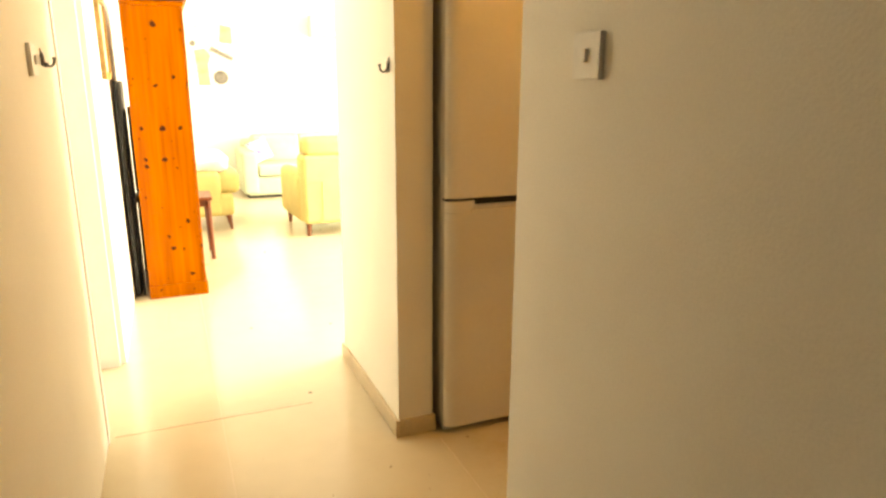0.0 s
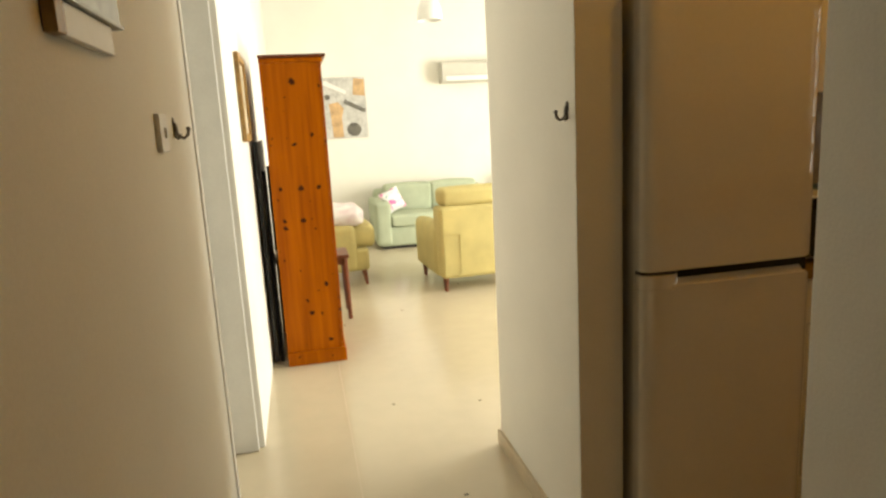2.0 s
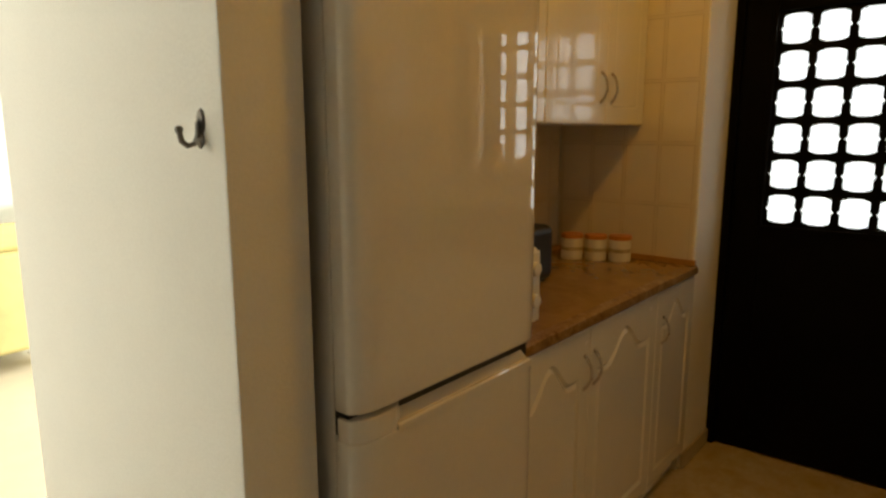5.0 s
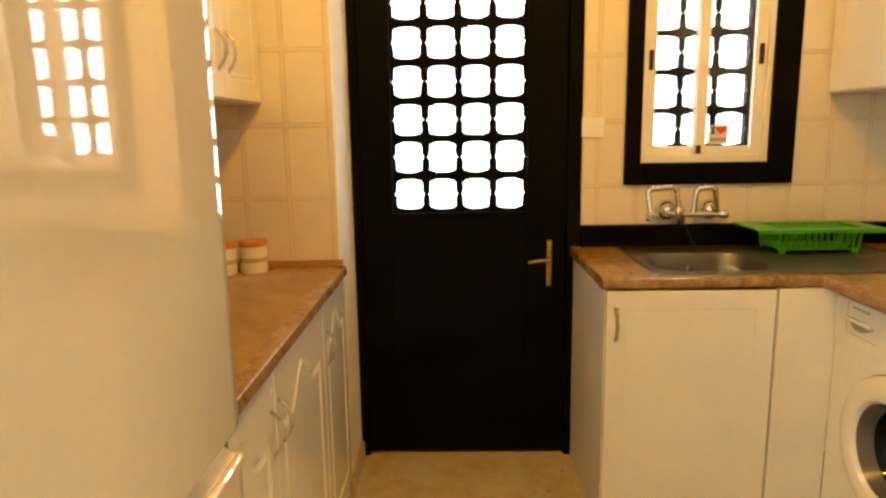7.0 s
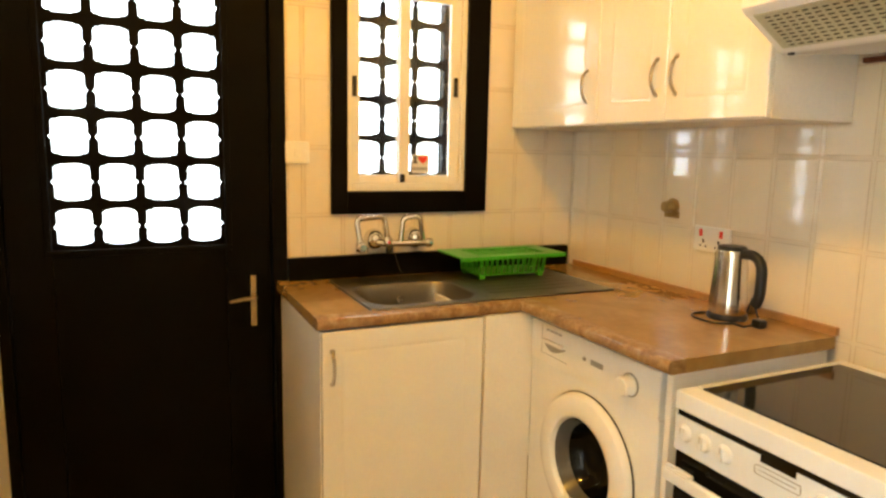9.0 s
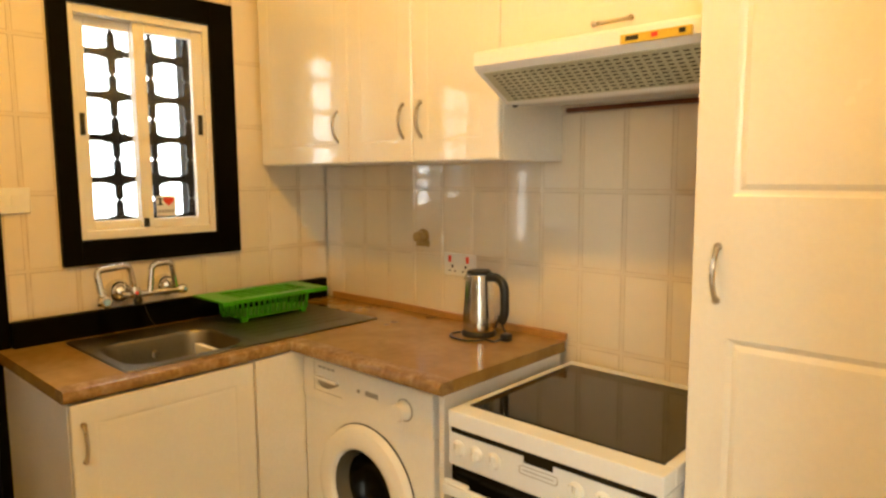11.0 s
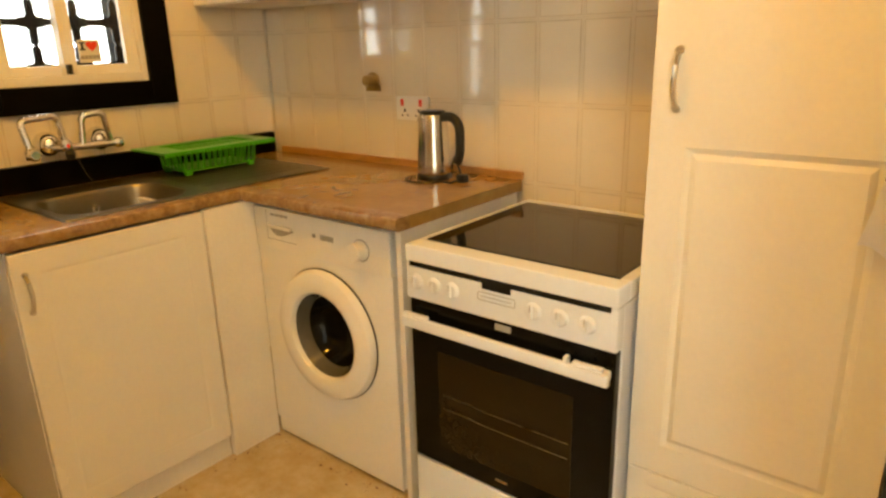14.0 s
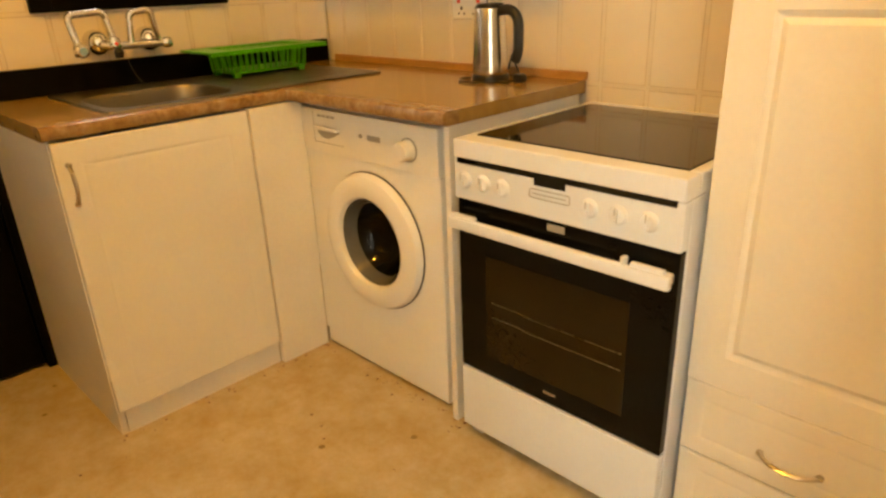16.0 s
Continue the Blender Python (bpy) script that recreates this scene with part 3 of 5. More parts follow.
def sash(x0, y0, y1):
    bm = bmesh.new()
    for b in ((y0, y0 + 0.042, sz0 + 0.03, sz1 - 0.03), (y1 - 0.042, y1, sz0 + 0.03, sz1 - 0.03),
              (y0 + 0.042, y1 - 0.042, sz0 + 0.03, sz0 + 0.062), (y0 + 0.042, y1 - 0.042, sz1 - 0.062, sz1 - 0.03)):
        box(bm, x0, x0 + 0.024, *b, 0.003)
    s = part("sash", bm, PLASTIC, win)
    g = part("pane", cube(x0 + 0.01, x0 + 0.014, y0 + 0.042, y1 - 0.042, sz0 + 0.062, sz1 - 0.062), PANE, s)
    g.visible_shadow = False
    return s


ym = 0.796
s1 = sash(4.042, ym - 0.022, sy1 - 0.022)
s2 = sash(4.014, sy0 + 0.022, ym + 0.022)
part("latch", cube(4.033, 4.044, sy1 - 0.05, sy1 - 0.034, 1.585, 1.66, 0.002), BLACKPL, s1, "small black sash pull")
part("latch", cube(4.005, 4.016, sy0 + 0.034, sy0 + 0.05, 1.60, 1.675, 0.002), BLACKPL, s2, "small black sash pull")
part("lock", cube(3.996, 4.014, ym + 0.004, ym + 0.02, sz0 + 0.034, sz0 + 0.066, 0.002), BLACKPL, s2, "small black sash lock")
part("grille", lattice(4.15, 4.164, 0.42, 1.126, 5, 7, 0.14, 0.153, 0.025, 0.034), BLACKWD, win, "dark outer lattice with scalloped openings")
# sticker on the glass
stk = thing("sticker", (4.02, 0.70, 1.30), "small white window sticker with a red heart", "sticker")
part("paper", cube(4.0215, 4.0235, 0.668, 0.724, 1.297, 1.357), PLASTIC, stk)
bm = bmesh.new()
for b in ((0.7105, 0.7165, 1.331, 1.349), (0.706, 0.721, 1.347, 1.351), (0.706, 0.721, 1.329, 1.333)):
    box(bm, 4.0195, 4.0215, *b)
part("letter", bm, BLACKPL, stk, "black capital letter I")
bm = bmesh.new()
hp = []
for k in range(24):
    a = 2 * math.pi * k / 24
    hp.append((0.689 - 16 * math.sin(a) ** 3 * 0.00095, 1.341 + (13 * math.cos(a) - 5 * math.cos(2 * a) - 2 * math.cos(3 * a) - math.cos(4 * a)) * 0.00095))
fa, fb = [bm.verts.new((4.0195, y, z)) for y, z in hp], [bm.verts.new((4.0215, y, z)) for y, z in hp]
bm.faces.new(fa)
for k in range(24):
    bm.faces.new((fa[k], fa[(k + 1) % 24], fb[(k + 1) % 24], fb[k]))
part("heart", bm, RED, stk, "red heart")
bm = bmesh.new()
for k in range(5):
    box(bm, 4.0195, 4.0215, 0.673 + k * 0.01, 0.681 + k * 0.01, 1.306, 1.316)
part("writing", bm, GREYPL, stk)

stk.scale = (1.0, 1.3, 1.25)
stk.location.y += 0.03

# ---- side door in the corridor ----
sd = thing("door_2", (0.36, 2.92, 0), "closed white side door deep in a plain white frame", "door", kind="structure")
for b in ((0.246, 0.436, 2.486, 2.52, 0, 2.04), (0.246, 0.436, 3.27, 3.30, 0, 2.04), (0.246, 0.436, 2.52, 3.27, 2.01, 2.04)):
    part("door_frame", cube(*b, 0.004), PLASTIC, sd)
bm = cube(0.26, 0.30, 2.522, 3.268, 0.006, 2.008, 0.003)
lf = part("leaf", bm, CARC, sd)
part("door_handle", tube(bmesh.new(), [(0.295, 2.64, 1.0), (0.342, 2.64, 1.0), (0.346, 2.66, 1.0), (0.346, 2.75, 1.0)], 0.008, 8), PEWTER, lf)

# ---- kitchen: cabinets ----
XM = lambda x: (lambda u, v, d: (x - d, u, v))          # front faces -x
YP = lambda y: (lambda u, v, d: (u, y + d, v))          # front faces +y
YM = lambda y: (lambda u, v, d: (u, y - d, v))          # front faces -y


def routed_door(name, parent, put, u0, u1, v0, v1, fw=0.055, arch=0.0, splits=None, label=""):
    bm = bmesh.new()
    back = [put(u0 + 0.0004, v0 + 0.0004, -0.0175), put(u1 - 0.0004, v1 - 0.0004, -0.0135)]
    box(bm, *[f(p[i] for p in back) for i in range(3) for f in (min, max)])
    for a, b in splits or [(v0, v1)]:
        steps = routed(fw, arch, 0.013 if arch else 0.009 if splits else 0.0055)
        if splits:
            steps = [(0.0, -0.014, 0), (0.0, 0.0, 0)] + (steps[3:] if b - a > 0.3 else [(0.02, 0.0, 0)])
        panel_face(bm, put, u0, u1, a, b, steps)
    return part(name, bm, WHITE, parent, label, 25)


# sink base unit
sb = thing("sink_cabinet", (3.7, 1.02, 0), "white sink base cabinet with one routed door", "cabinet")
part("side_panel", cube(3.42, 3.985, 1.272, 1.29, 0.0, 0.862), CARC, sb)
part("side_panel", cube(3.42, 3.985, 0.755, 0.772, 0.078, 0.862), CARC, sb)
part("bottom", cube(3.42, 3.985, 0.772, 1.272, 0.078, 0.096), CARC, sb)
part("plinth", cube(3.416, 3.43, 0.757, 1.271, 0.0, 0.074), CARC, sb)
d = routed_door("door", sb, XM(3.4), 0.757, 1.288, 0.08, 0.858)
bow_handle("handle", d, (3.4, 1.258, 0.70), (3.4, 1.258, 0.80), (-0.024, 0, 0))
fp = thing("corner_filler", (3.42, 0.66, 0), "plain white filler panel in the counter corner", "filler panel")
part("panel", cube(3.3945, 3.42, 0.5705, 0.753, 0.0, 0.862, 0.002), CARC, fp)
ep = thing("end_panel", (2.73, 0.3, 0), "white end panel under the worktop", "end panel")
part("panel", cube(2.735, 2.753, 0.03, 0.595, 0.0, 0.862, 0.001), CARC, ep)

# worktop, L shaped, with a rounded front edge and a cut-out for the sink
bm = bmesh.new()
SX0, SX1, SY0, SY1 = 3.435, 3.932, 0.205, 1.128
def edge_strip(bm, pts_uv, put, n):
    rings = [[bm.verts.new(put(s, a, b)) for a, b in pts_uv] for s in n]
    for r, q in zip(rings, rings[1:]):
        for k in range(len(r)):
            bm.faces.new((r[k], r[(k + 1) % len(r)], q[(k + 1) % len(q)], q[k]))
    bm.faces.new(rings[0]); bm.faces.new(rings[-1][::-1])
nose = [(0.0, 0.9), (0.0, 0.864), (-0.046, 0.864), (-0.053, 0.868), (-0.056, 0.876), (-0.056, 0.888), (-0.052, 0.896), (-0.044, 0.9)]
worktop = thing("worktop", (3.4, 0.6, 0.9), "brown marbled laminate worktop with a rounded front edge", "worktop")
part("board", plan_slab((2.727, 3.45, SX0 + 0.012, SX1 - 0.012, 3.995), (0.012, SY0 + 0.012, 0.565, SY1 - 0.012, 1.303),
                        lambda x, y: (y < 0.565 or x > 3.45) and not (SX0 + 0.012 < x < SX1 - 0.012 and SY0 + 0.012 < y < SY1 - 0.012), 0.864, 0.9), COUNTER, worktop)
edge_strip(bm, nose, lambda s, a, b: (3.45 + a, s, b), (0.621, 1.303))
part("front_edge", bm, COUNTEREDGE, worktop, "mottled rounded edge")
bm = bmesh.new()
edge_strip(bm, nose, lambda s, a, b: (s, 0.565 - a, b), (2.727, 3.45))
part("front_edge", bm, COUNTEREDGE, worktop, "mottled rounded edge")
up = thing("wood_upstand", (3.3, 0.02, 0.9), "narrow orange wooden strip along the worktop's back", "upstand")
part("strip", cube(2.727, 3.95, 0.0, 0.016, 0.9, 0.924, 0.002), STRIP, up)
bu = thing("black_upstand", (3.98, 0.63, 0.9), "black painted board behind the sink", "upstand")
part("board", cube(3.968, 3.999, 0.03, 1.262, 0.9, 0.985, 0.003), BLACKWD, bu)

# sink
sk = thing("sink", (3.7, 0.66, 0.9), "stainless steel inset sink with a drainer", "sink")
BX0, BX1, BY0, BY1 = 3.478, 3.775, 0.722, 1.096
bm = bmesh.new()
def loop(x0, x1, y0, y1, z, r, n=5):
    pts = []
    for cx, cy, a0 in ((x1 - r, y1 - r, 0), (x0 + r, y1 - r, 90), (x0 + r, y0 + r, 180), (x1 - r, y0 + r, 270)):
        for k in range(n + 1):
            a = radians(a0 + 90 * k / n)
            pts.append(bm.verts.new((cx + r * math.cos(a), cy + r * math.sin(a), z)))
    return pts
def join(a, b):
    for k in range(len(a)):
        bm.faces.new((a[k], a[(k + 1) % len(a)], b[(k + 1) % len(b)], b[k]))
o0 = loop(SX0, SX1, SY0 + 0.5, SY1, 0.9005, 0.012)
o1 = loop(SX0 + 0.003, SX1 - 0.003, SY0 + 0.5, SY1 - 0.003, 0.906, 0.012)
rings = [o0, o1, loop(BX0 - 0.012, BX1 + 0.012, BY0 - 0.012, BY1 + 0.012, 0.906, 0.085)]
rings += [loop(BX0 + i, BX1 - i, BY0 + i, BY1 - i, z, r) for i, z, r in ((-0.004, 0.9045, 0.083), (0.002, 0.897, 0.08), (0.008, 0.86, 0.08), (0.016, 0.81, 0.08), (0.03, 0.78, 0.075), (0.055, 0.763, 0.065), (0.09, 0.757, 0.05))]
for a, b in zip(rings, rings[1:]):
    join(a, b)
bm.faces.new(rings[-1])
part("bowl", bm, STEEL, sk)
bm = cube(SX0, SX1, SY0, SY0 + 0.5, 0.9005, 0.906, 0.002)
dr = part("drainer", bm, STEEL, sk, "ribbed steel drainer")
for k in range(7):
    part("rib", cube(SX0 + 0.09 + k * 0.05, SX0 + 0.102 + k * 0.05, SY0 + 0.06, SY0 + 0.46, 0.9055, 0.9072, 0.0008), STEEL, dr)
part("overflow", lathe(bmesh.new(), [(0.0, 0.0), (0.007, -0.001), (0.009, -0.004), (0.013, -0.0045), (0.015, -0.001), (0.015, 0.004)], (BX1 - 0.009, 0.905, 0.85), "x", 20), CHROME, sk)
part("drain", lathe(bmesh.new(), [(0.0, 0.757), (0.02, 0.757), (0.022, 0.761), (0.038, 0.761), (0.04, 0.756)], (3.627, 0.905, 0), "z", 24), CHROME, sk)

# taps on the wall
def bend(pts, r=0.03, n=5):
    pts = [Vector(p) for p in pts]
    out = [pts[0]]
    for a, b, c in zip(pts, pts[1:], pts[2:]):
        p, q = b + (a - b).normalized() * r, b + (c - b).normalized() * r
        out += [(p.lerp(b, t)).lerp(b.lerp(q, t), t) for t in [k / n for k in range(n + 1)]]
    return out + [pts[-1]]
tp = thing("tap", (3.98, 0.85, 1.04), "chrome wall mixer tap with two bent pipes", "tap")
for y in (0.929, 0.762):
    part("flange", lathe(bmesh.new(), [(0.041, 0.0), (0.041, -0.008), (0.039, -0.022), (0.033, -0.038), (0.022, -0.05), (0.0, -0.055)], (3.998, y, 1.043), "x", 28), CHROME, tp, "domed chrome wall flange")
part("body", tube(bmesh.new(), [(3.93, 0.94, 1.036), (3.93, 0.90, 1.032), (3.93, 0.80, 1.03), (3.93, 0.735, 1.03)], 0.0125, 14), CHROME, tp)
part("collar", lathe(bmesh.new(), [(0.0, -0.02), (0.016, -0.019), (0.019, -0.008), (0.019, 0.008), (0.016, 0.019), (0.0, 0.02)], (3.925, 0.897, 1.04), "z", 20), CHROME, tp)
part("spout", tube(bmesh.new(), bend([(3.925, 0.897, 1.045), (3.92, 0.913, 1.138), (3.90, 1.03, 1.132), (3.89, 1.018, 1.045)], 0.024), 0.0112, 14), CHROME, tp, "swung chrome spout")
part("aerator", lathe(bmesh.new(), [(0.0, 0), (0.016, 0.0), (0.019, 0.01), (0.019, 0.026), (0.014, 0.036), (0.0115, 0.042)], (3.89, 1.016, 1.012), "z", 16), CHROME, tp)
disc = part("disc", lathe(bmesh.new(), [(0.0, -0.0265), (0.014, -0.026), (0.019, -0.022), (0.021, -0.012), (0.019, 0.0)], (3.885, 1.014, 1.029), "x", 24), CHROME, tp)
part("disc_mark", lathe(bmesh.new(), [(0.0, -0.0285), (0.011, -0.028), (0.012, -0.026)], (3.885, 1.014, 1.029), "x", 20), BLUE, disc, "grey-blue mark on the disc")
part("bridge", tube(bmesh.new(), bend([(3.93, 0.842, 1.035), (3.925, 0.834, 1.13), (3.915, 0.768, 1.138), (3.925, 0.752, 1.045)], 0.022), 0.0112, 14), CHROME, tp)
part("knob", lathe(bmesh.new(), [(0.0, -0.022), (0.014, -0.021), (0.018, -0.014), (0.018, 0.0), (0.012, 0.01)], (3.93, 0.73, 1.03), "y", 18), CHROME, tp)
part("knob_mark", lathe(bmesh.new(), [(0.0, -0.02), (0.006, -0.0195), (0.0065, -0.016)], (3.93, 0.72, 1.032), "x", 12), BLUE, tp, "blue dot")
part("knob_mark", lathe(bmesh.new(), [(0.0, -0.021), (0.006, -0.0205), (0.0065, -0.016)], (3.925, 0.897, 1.04), "x", 12), RED, tp, "red dot")
part("nozzle", lathe(bmesh.new(), [(0.0, -0.03), (0.013, -0.028), (0.016, -0.01), (0.011, 0.0)], (3.915, 0.892, 1.024), "z", 16), BLACKPL, tp, "black rubber nozzle")
part("chain", tube(bmesh.new(), [(3.925, 0.872, 1.02), (3.93, 0.862, 0.98), (3.925, 0.848, 0.935), (3.90, 0.838, 0.9085)], 0.0009, 6), PEWTER, tp, "thin plug chain")

# dish rack
rk = thing("dish_rack", (3.84, 0.41, 0.906), "bright green plastic dish rack on the drainer", "dish rack")
bm = bmesh.new()
for b in ((3.735, 3.965, 0.195, 0.262), (3.735, 3.965, 0.568, 0.65), (3.735, 3.778, 0.262, 0.568), (3.922, 3.965, 0.262, 0.568)):
    box(bm, *b, 0.992, 1.0, 0.003)
box(bm, 3.735, 3.965, 0.195, 0.203, 0.985, 0.9925)
box(bm, 3.735, 3.743, 0.195, 0.65, 0.986, 0.9925)
part("rim", bm, GREEN, rk)
part("base", cube(3.775, 3.93, 0.27, 0.56, 0.918, 0.926, 0.003), GREEN, rk)
for k in range(13):
    y = 0.272 + k * 0.0238
    for a, b in ((3.777, 3.765), (3.928, 3.937)):
        part("slat", tube(bmesh.new(), [(a, y, 0.921), (b, y, 0.994)], 0.0042, 6), GREEN, rk)
for k in range(6):
    x = 3.79 + k * 0.025
    for a, b in ((0.272, 0.258), (0.558, 0.572)):
        part("slat", tube(bmesh.new(), [(x, a, 0.921), (x, b, 0.994)], 0.0042, 6), GREEN, rk)
for k in range(9):
    part("plate_bar", tube(bmesh.new(), [(3.78, 0.29 + k * 0.032, 0.99), (3.93, 0.29 + k * 0.032, 0.99)], 0.0065, 6), GREEN, rk)
for x, y in ((3.785, 0.285), (3.785, 0.545), (3.92, 0.285), (3.92, 0.545)):
    part("foot", cube(x - 0.01, x + 0.01, y - 0.012, y + 0.012, 0.9062, 0.918, 0.003), GREEN, rk)

rk.location += Vector((-0.033, 0.035, 0))

# ---- washing machine ----
wm = thing("washing_machine", (3.09, 0.3, 0), "white front-loading washing machine under the worktop", "washing machine")
WX0, WX1, WYF = 2.795, 3.393, 0.57
bm = bmesh.new()
for b in ((WX0, WX0 + 0.01, 0.03, WYF - 0.016, 0.012, 0.848), (WX1 - 0.01, WX1, 0.03, WYF - 0.016, 0.012, 0.848), (WX0 + 0.01, WX1 - 0.01, 0.03, WYF - 0.016, 0.835, 0.848),
          (WX0 + 0.01, WX1 - 0.01, 0.03, WYF - 0.016, 0.012, 0.025), (WX0 + 0.01, WX1 - 0.01, 0.03, 0.04, 0.025, 0.835)):
    box(bm, *b, 0.003)
part("body", bm, ENAMEL, wm)
bm = bmesh.new()
WC = (3.082, 0.468)
circ, rect = [], []
for k in range(48):
    a = 2 * math.pi * k / 48
    dx, dz = math.cos(a), math.sin(a)
    circ.append((WC[0] + 0.14 * dx, WC[1] + 0.14 * dz))
    s = min((WX1 - WC[0]) / dx if dx > 1e-6 else 9, (WX0 - WC[0]) / dx if dx < -1e-6 else 9, (0.712 - WC[1]) / dz if dz > 1e-6 else 9, (0.07 - WC[1]) / dz if dz < -1e-6 else 9)
    rect.append([WC[0] + s * dx, WC[1] + s * dz])
for cx, cz in ((WX0, 0.07), (WX1, 0.07), (WX0, 0.712), (WX1, 0.712)):
    near = min(rect, key=lambda p: (p[0] - cx) ** 2 + (p[1] - cz) ** 2)
    near[0], near[1] = cx, cz
ra, rb, rc, rd = ([bm.verts.new((x, y, z)) for x, z in q] for y, q in ((WYF - 0.016, rect), (WYF, rect), (WYF, circ), (WYF - 0.03, circ)))
for p, q in ((ra, rb), (rb, rc), (rc, rd)):
    for k in range(48):
        bm.faces.new((p[k], p[(k + 1) % 48], q[(k + 1) % 48], q[k]))
part("front_panel", bm, ENAMEL, wm)
part("plinth", cube(WX0 + 0.003, WX1 - 0.003, WYF - 0.018, WYF - 0.004, 0.012, 0.067, 0.003), ENAMEL, wm)
cp = part("control_panel", cube(WX0, WX1, WYF - 0.016, WYF + 0.006, 0.7125, 0.845, 0.003), PLASTIC, wm)
# shading round the dial, put in as a flat grey ring
part("dial_shade", lathe(bmesh.new(), [(0.033, 0.0), (0.033, 0.0015), (0.027, 0.002)], (2.905, WYF + 0.006, 0.775), "y", 28), GREYPL, cp, "grey ring standing in for the shade round the dial")
part("knob", lathe(bmesh.new(), [(0.029, 0.0), (0.029, 0.004), (0.027, 0.007), (0.026, 0.03), (0.023, 0.034), (0.0, 0.035)], (2.905, WYF + 0.006, 0.775), "y", 28), PLASTIC, cp, "white programme dial")
bm = bmesh.new()
hv = []
for k in range(13):
    s = k / 12
    hv.append((3.318 - 0.118 * s, 0.782 - 0.004 * s))
top = [bm.verts.new((x, WYF + 0.0075, z + 0.006)) for x, z in hv]
bot = [bm.verts.new((x, WYF + 0.0075, z + 0.004 - 0.026 * math.sin(math.pi * min(1, (i / 12) ** 0.7)))) for i, (x, z) in enumerate(hv)]
topb = [bm.verts.new((v.co.x, WYF + 0.005, v.co.z)) for v in top]
botb = [bm.verts.new((v.co.x, WYF + 0.005, v.co.z)) for v in bot]
for k in range(12):
    for a, b in ((top, bot), (topb, top), (bot, botb)):
        bm.faces.new((a[k], a[k + 1], b[k + 1], b[k]))
part("drawer_grip", bm, GREYPL, cp, "dark detergent drawer grip")
part("drawer_bar", cube(3.205, 3.322, WYF + 0.006, WYF + 0.02, 0.784, 0.795, 0.003), ENAMEL, cp, "white bar of the detergent drawer")
bm = cube(3.33, 3.332, WYF + 0.0052, WYF + 0.0066, 0.745, 0.838)
box(bm, 3.19, 3.332, WYF + 0.0052, WYF + 0.0066, 0.743, 0.745)
part("drawer_seam", bm, GREYPL, cp)
part("display", cube(3.02, 3.075, WYF + 0.0055, WYF + 0.008, 0.778, 0.794, 0.001), GREYPL, cp, "small grey indicator strip")
part("button", lathe(bmesh.new(), [(0.006, 0), (0.006, 0.004), (0, 0.005)], (3.105, WYF + 0.006, 0.787), "y", 12), GREYPL, cp)
bm = bmesh.new()
for k in range(4):
    box(bm, 3.225 + k * 0.022, 3.241 + k * 0.022, WYF + 0.0055, WYF + 0.0072, 0.822, 0.829)
part("writing", bm, GREYPL, cp)
wd = part("door", lathe(bmesh.new(), [(0.213, 0.0), (0.213, 0.012), (0.205, 0.026), (0.185, 0.034), (0.16, 0.036), (0.144, 0.03), (0.137, 0.018), (0.135, 0.004)], (3.082, WYF, 0.468), "y", 56), ENAMEL, wm, "round white porthole door")
part("glass", lathe(bmesh.new(), [(0.118, -0.03), (0.104, -0.06), (0.08, -0.085), (0.045, -0.1), (0.0, -0.105)], (3.082, WYF + 0.006, 0.468), "y", 48), OVENGL, wd, "dark bowl-shaped glass")
part("rim", lathe(bmesh.new(), [(0.1375, 0.012), (0.13, -0.004), (0.1185, -0.031)], (3.082, WYF + 0.006, 0.468), "y", 48), DRUM, wd, "grey inner rim of the glass")
# black ring paints the shade in the gap round the porthole door
part("gap_shade", lathe(bmesh.new(), [(0.216, 0.0), (0.216, 0.003), (0.211, 0.005)], (3.082, WYF + 0.001, 0.468), "y", 56), BLACKPL, wd, "black ring standing in for the shaded gap round the door")
part("latch", cube(2.878, 2.888, WYF + 0.008, WYF + 0.026, 0.446, 0.491, 0.002), GREYPL, wd)
for x in (WX0 + 0.05, WX1 - 0.05):
    for y in (0.09, WYF - 0.06):
        part("foot", lathe(bmesh.new(), [(0.0, 0.0), (0.022, 0.0), (0.02, 0.012), (0.0, 0.0125)], (x, y, 0), "z", 12), BLACKPL, wm)

# ---- cooker ----
ck = thing("cooker", (2.4, 0.33, 0), "white electric cooker with a black glass hob", "cooker")
CX0, CX1, CYF = 2.112, 2.69, 0.625
part("body", cube(CX0, CX1, 0.04, CYF - 0.03, 0.03, 0.80, 0.004), COOKER, ck)
bm = bmesh.new()
for b in ((CX0, CX1, 0.035, 0.085), (CX0, CX1, CYF - 0.055, CYF + 0.005), (CX0, CX0 + 0.028, 0.085, CYF - 0.055), (CX1 - 0.028, CX1, 0.085, CYF - 0.055)):
    box(bm, *b, 0.80, 0.846, 0.006)
hf = part("hob_frame", bm, COOKER, ck)
part("hob_glass", cube(CX0 + 0.026, CX1 - 0.026, 0.083, CYF - 0.053, 0.83, 0.8485, 0.0015), BLACKGL, hf, "black ceramic hob glass")
fpn = part("control_panel", cube(CX0, CX1, CYF - 0.032, CYF + 0.002, 0.70, 0.80, 0.005), COOKER, ck)
bm = cube(CX0 + 0.016, CX1 - 0.012, CYF - 0.01, CYF + 0.0035, 0.789, 0.806)
box(bm, 2.372, 2.452, CYF - 0.01, CYF + 0.0036, 0.774, 0.7895)
part("display_strip", bm, BLACKGL, fpn, "glossy black strip with a stepped middle")
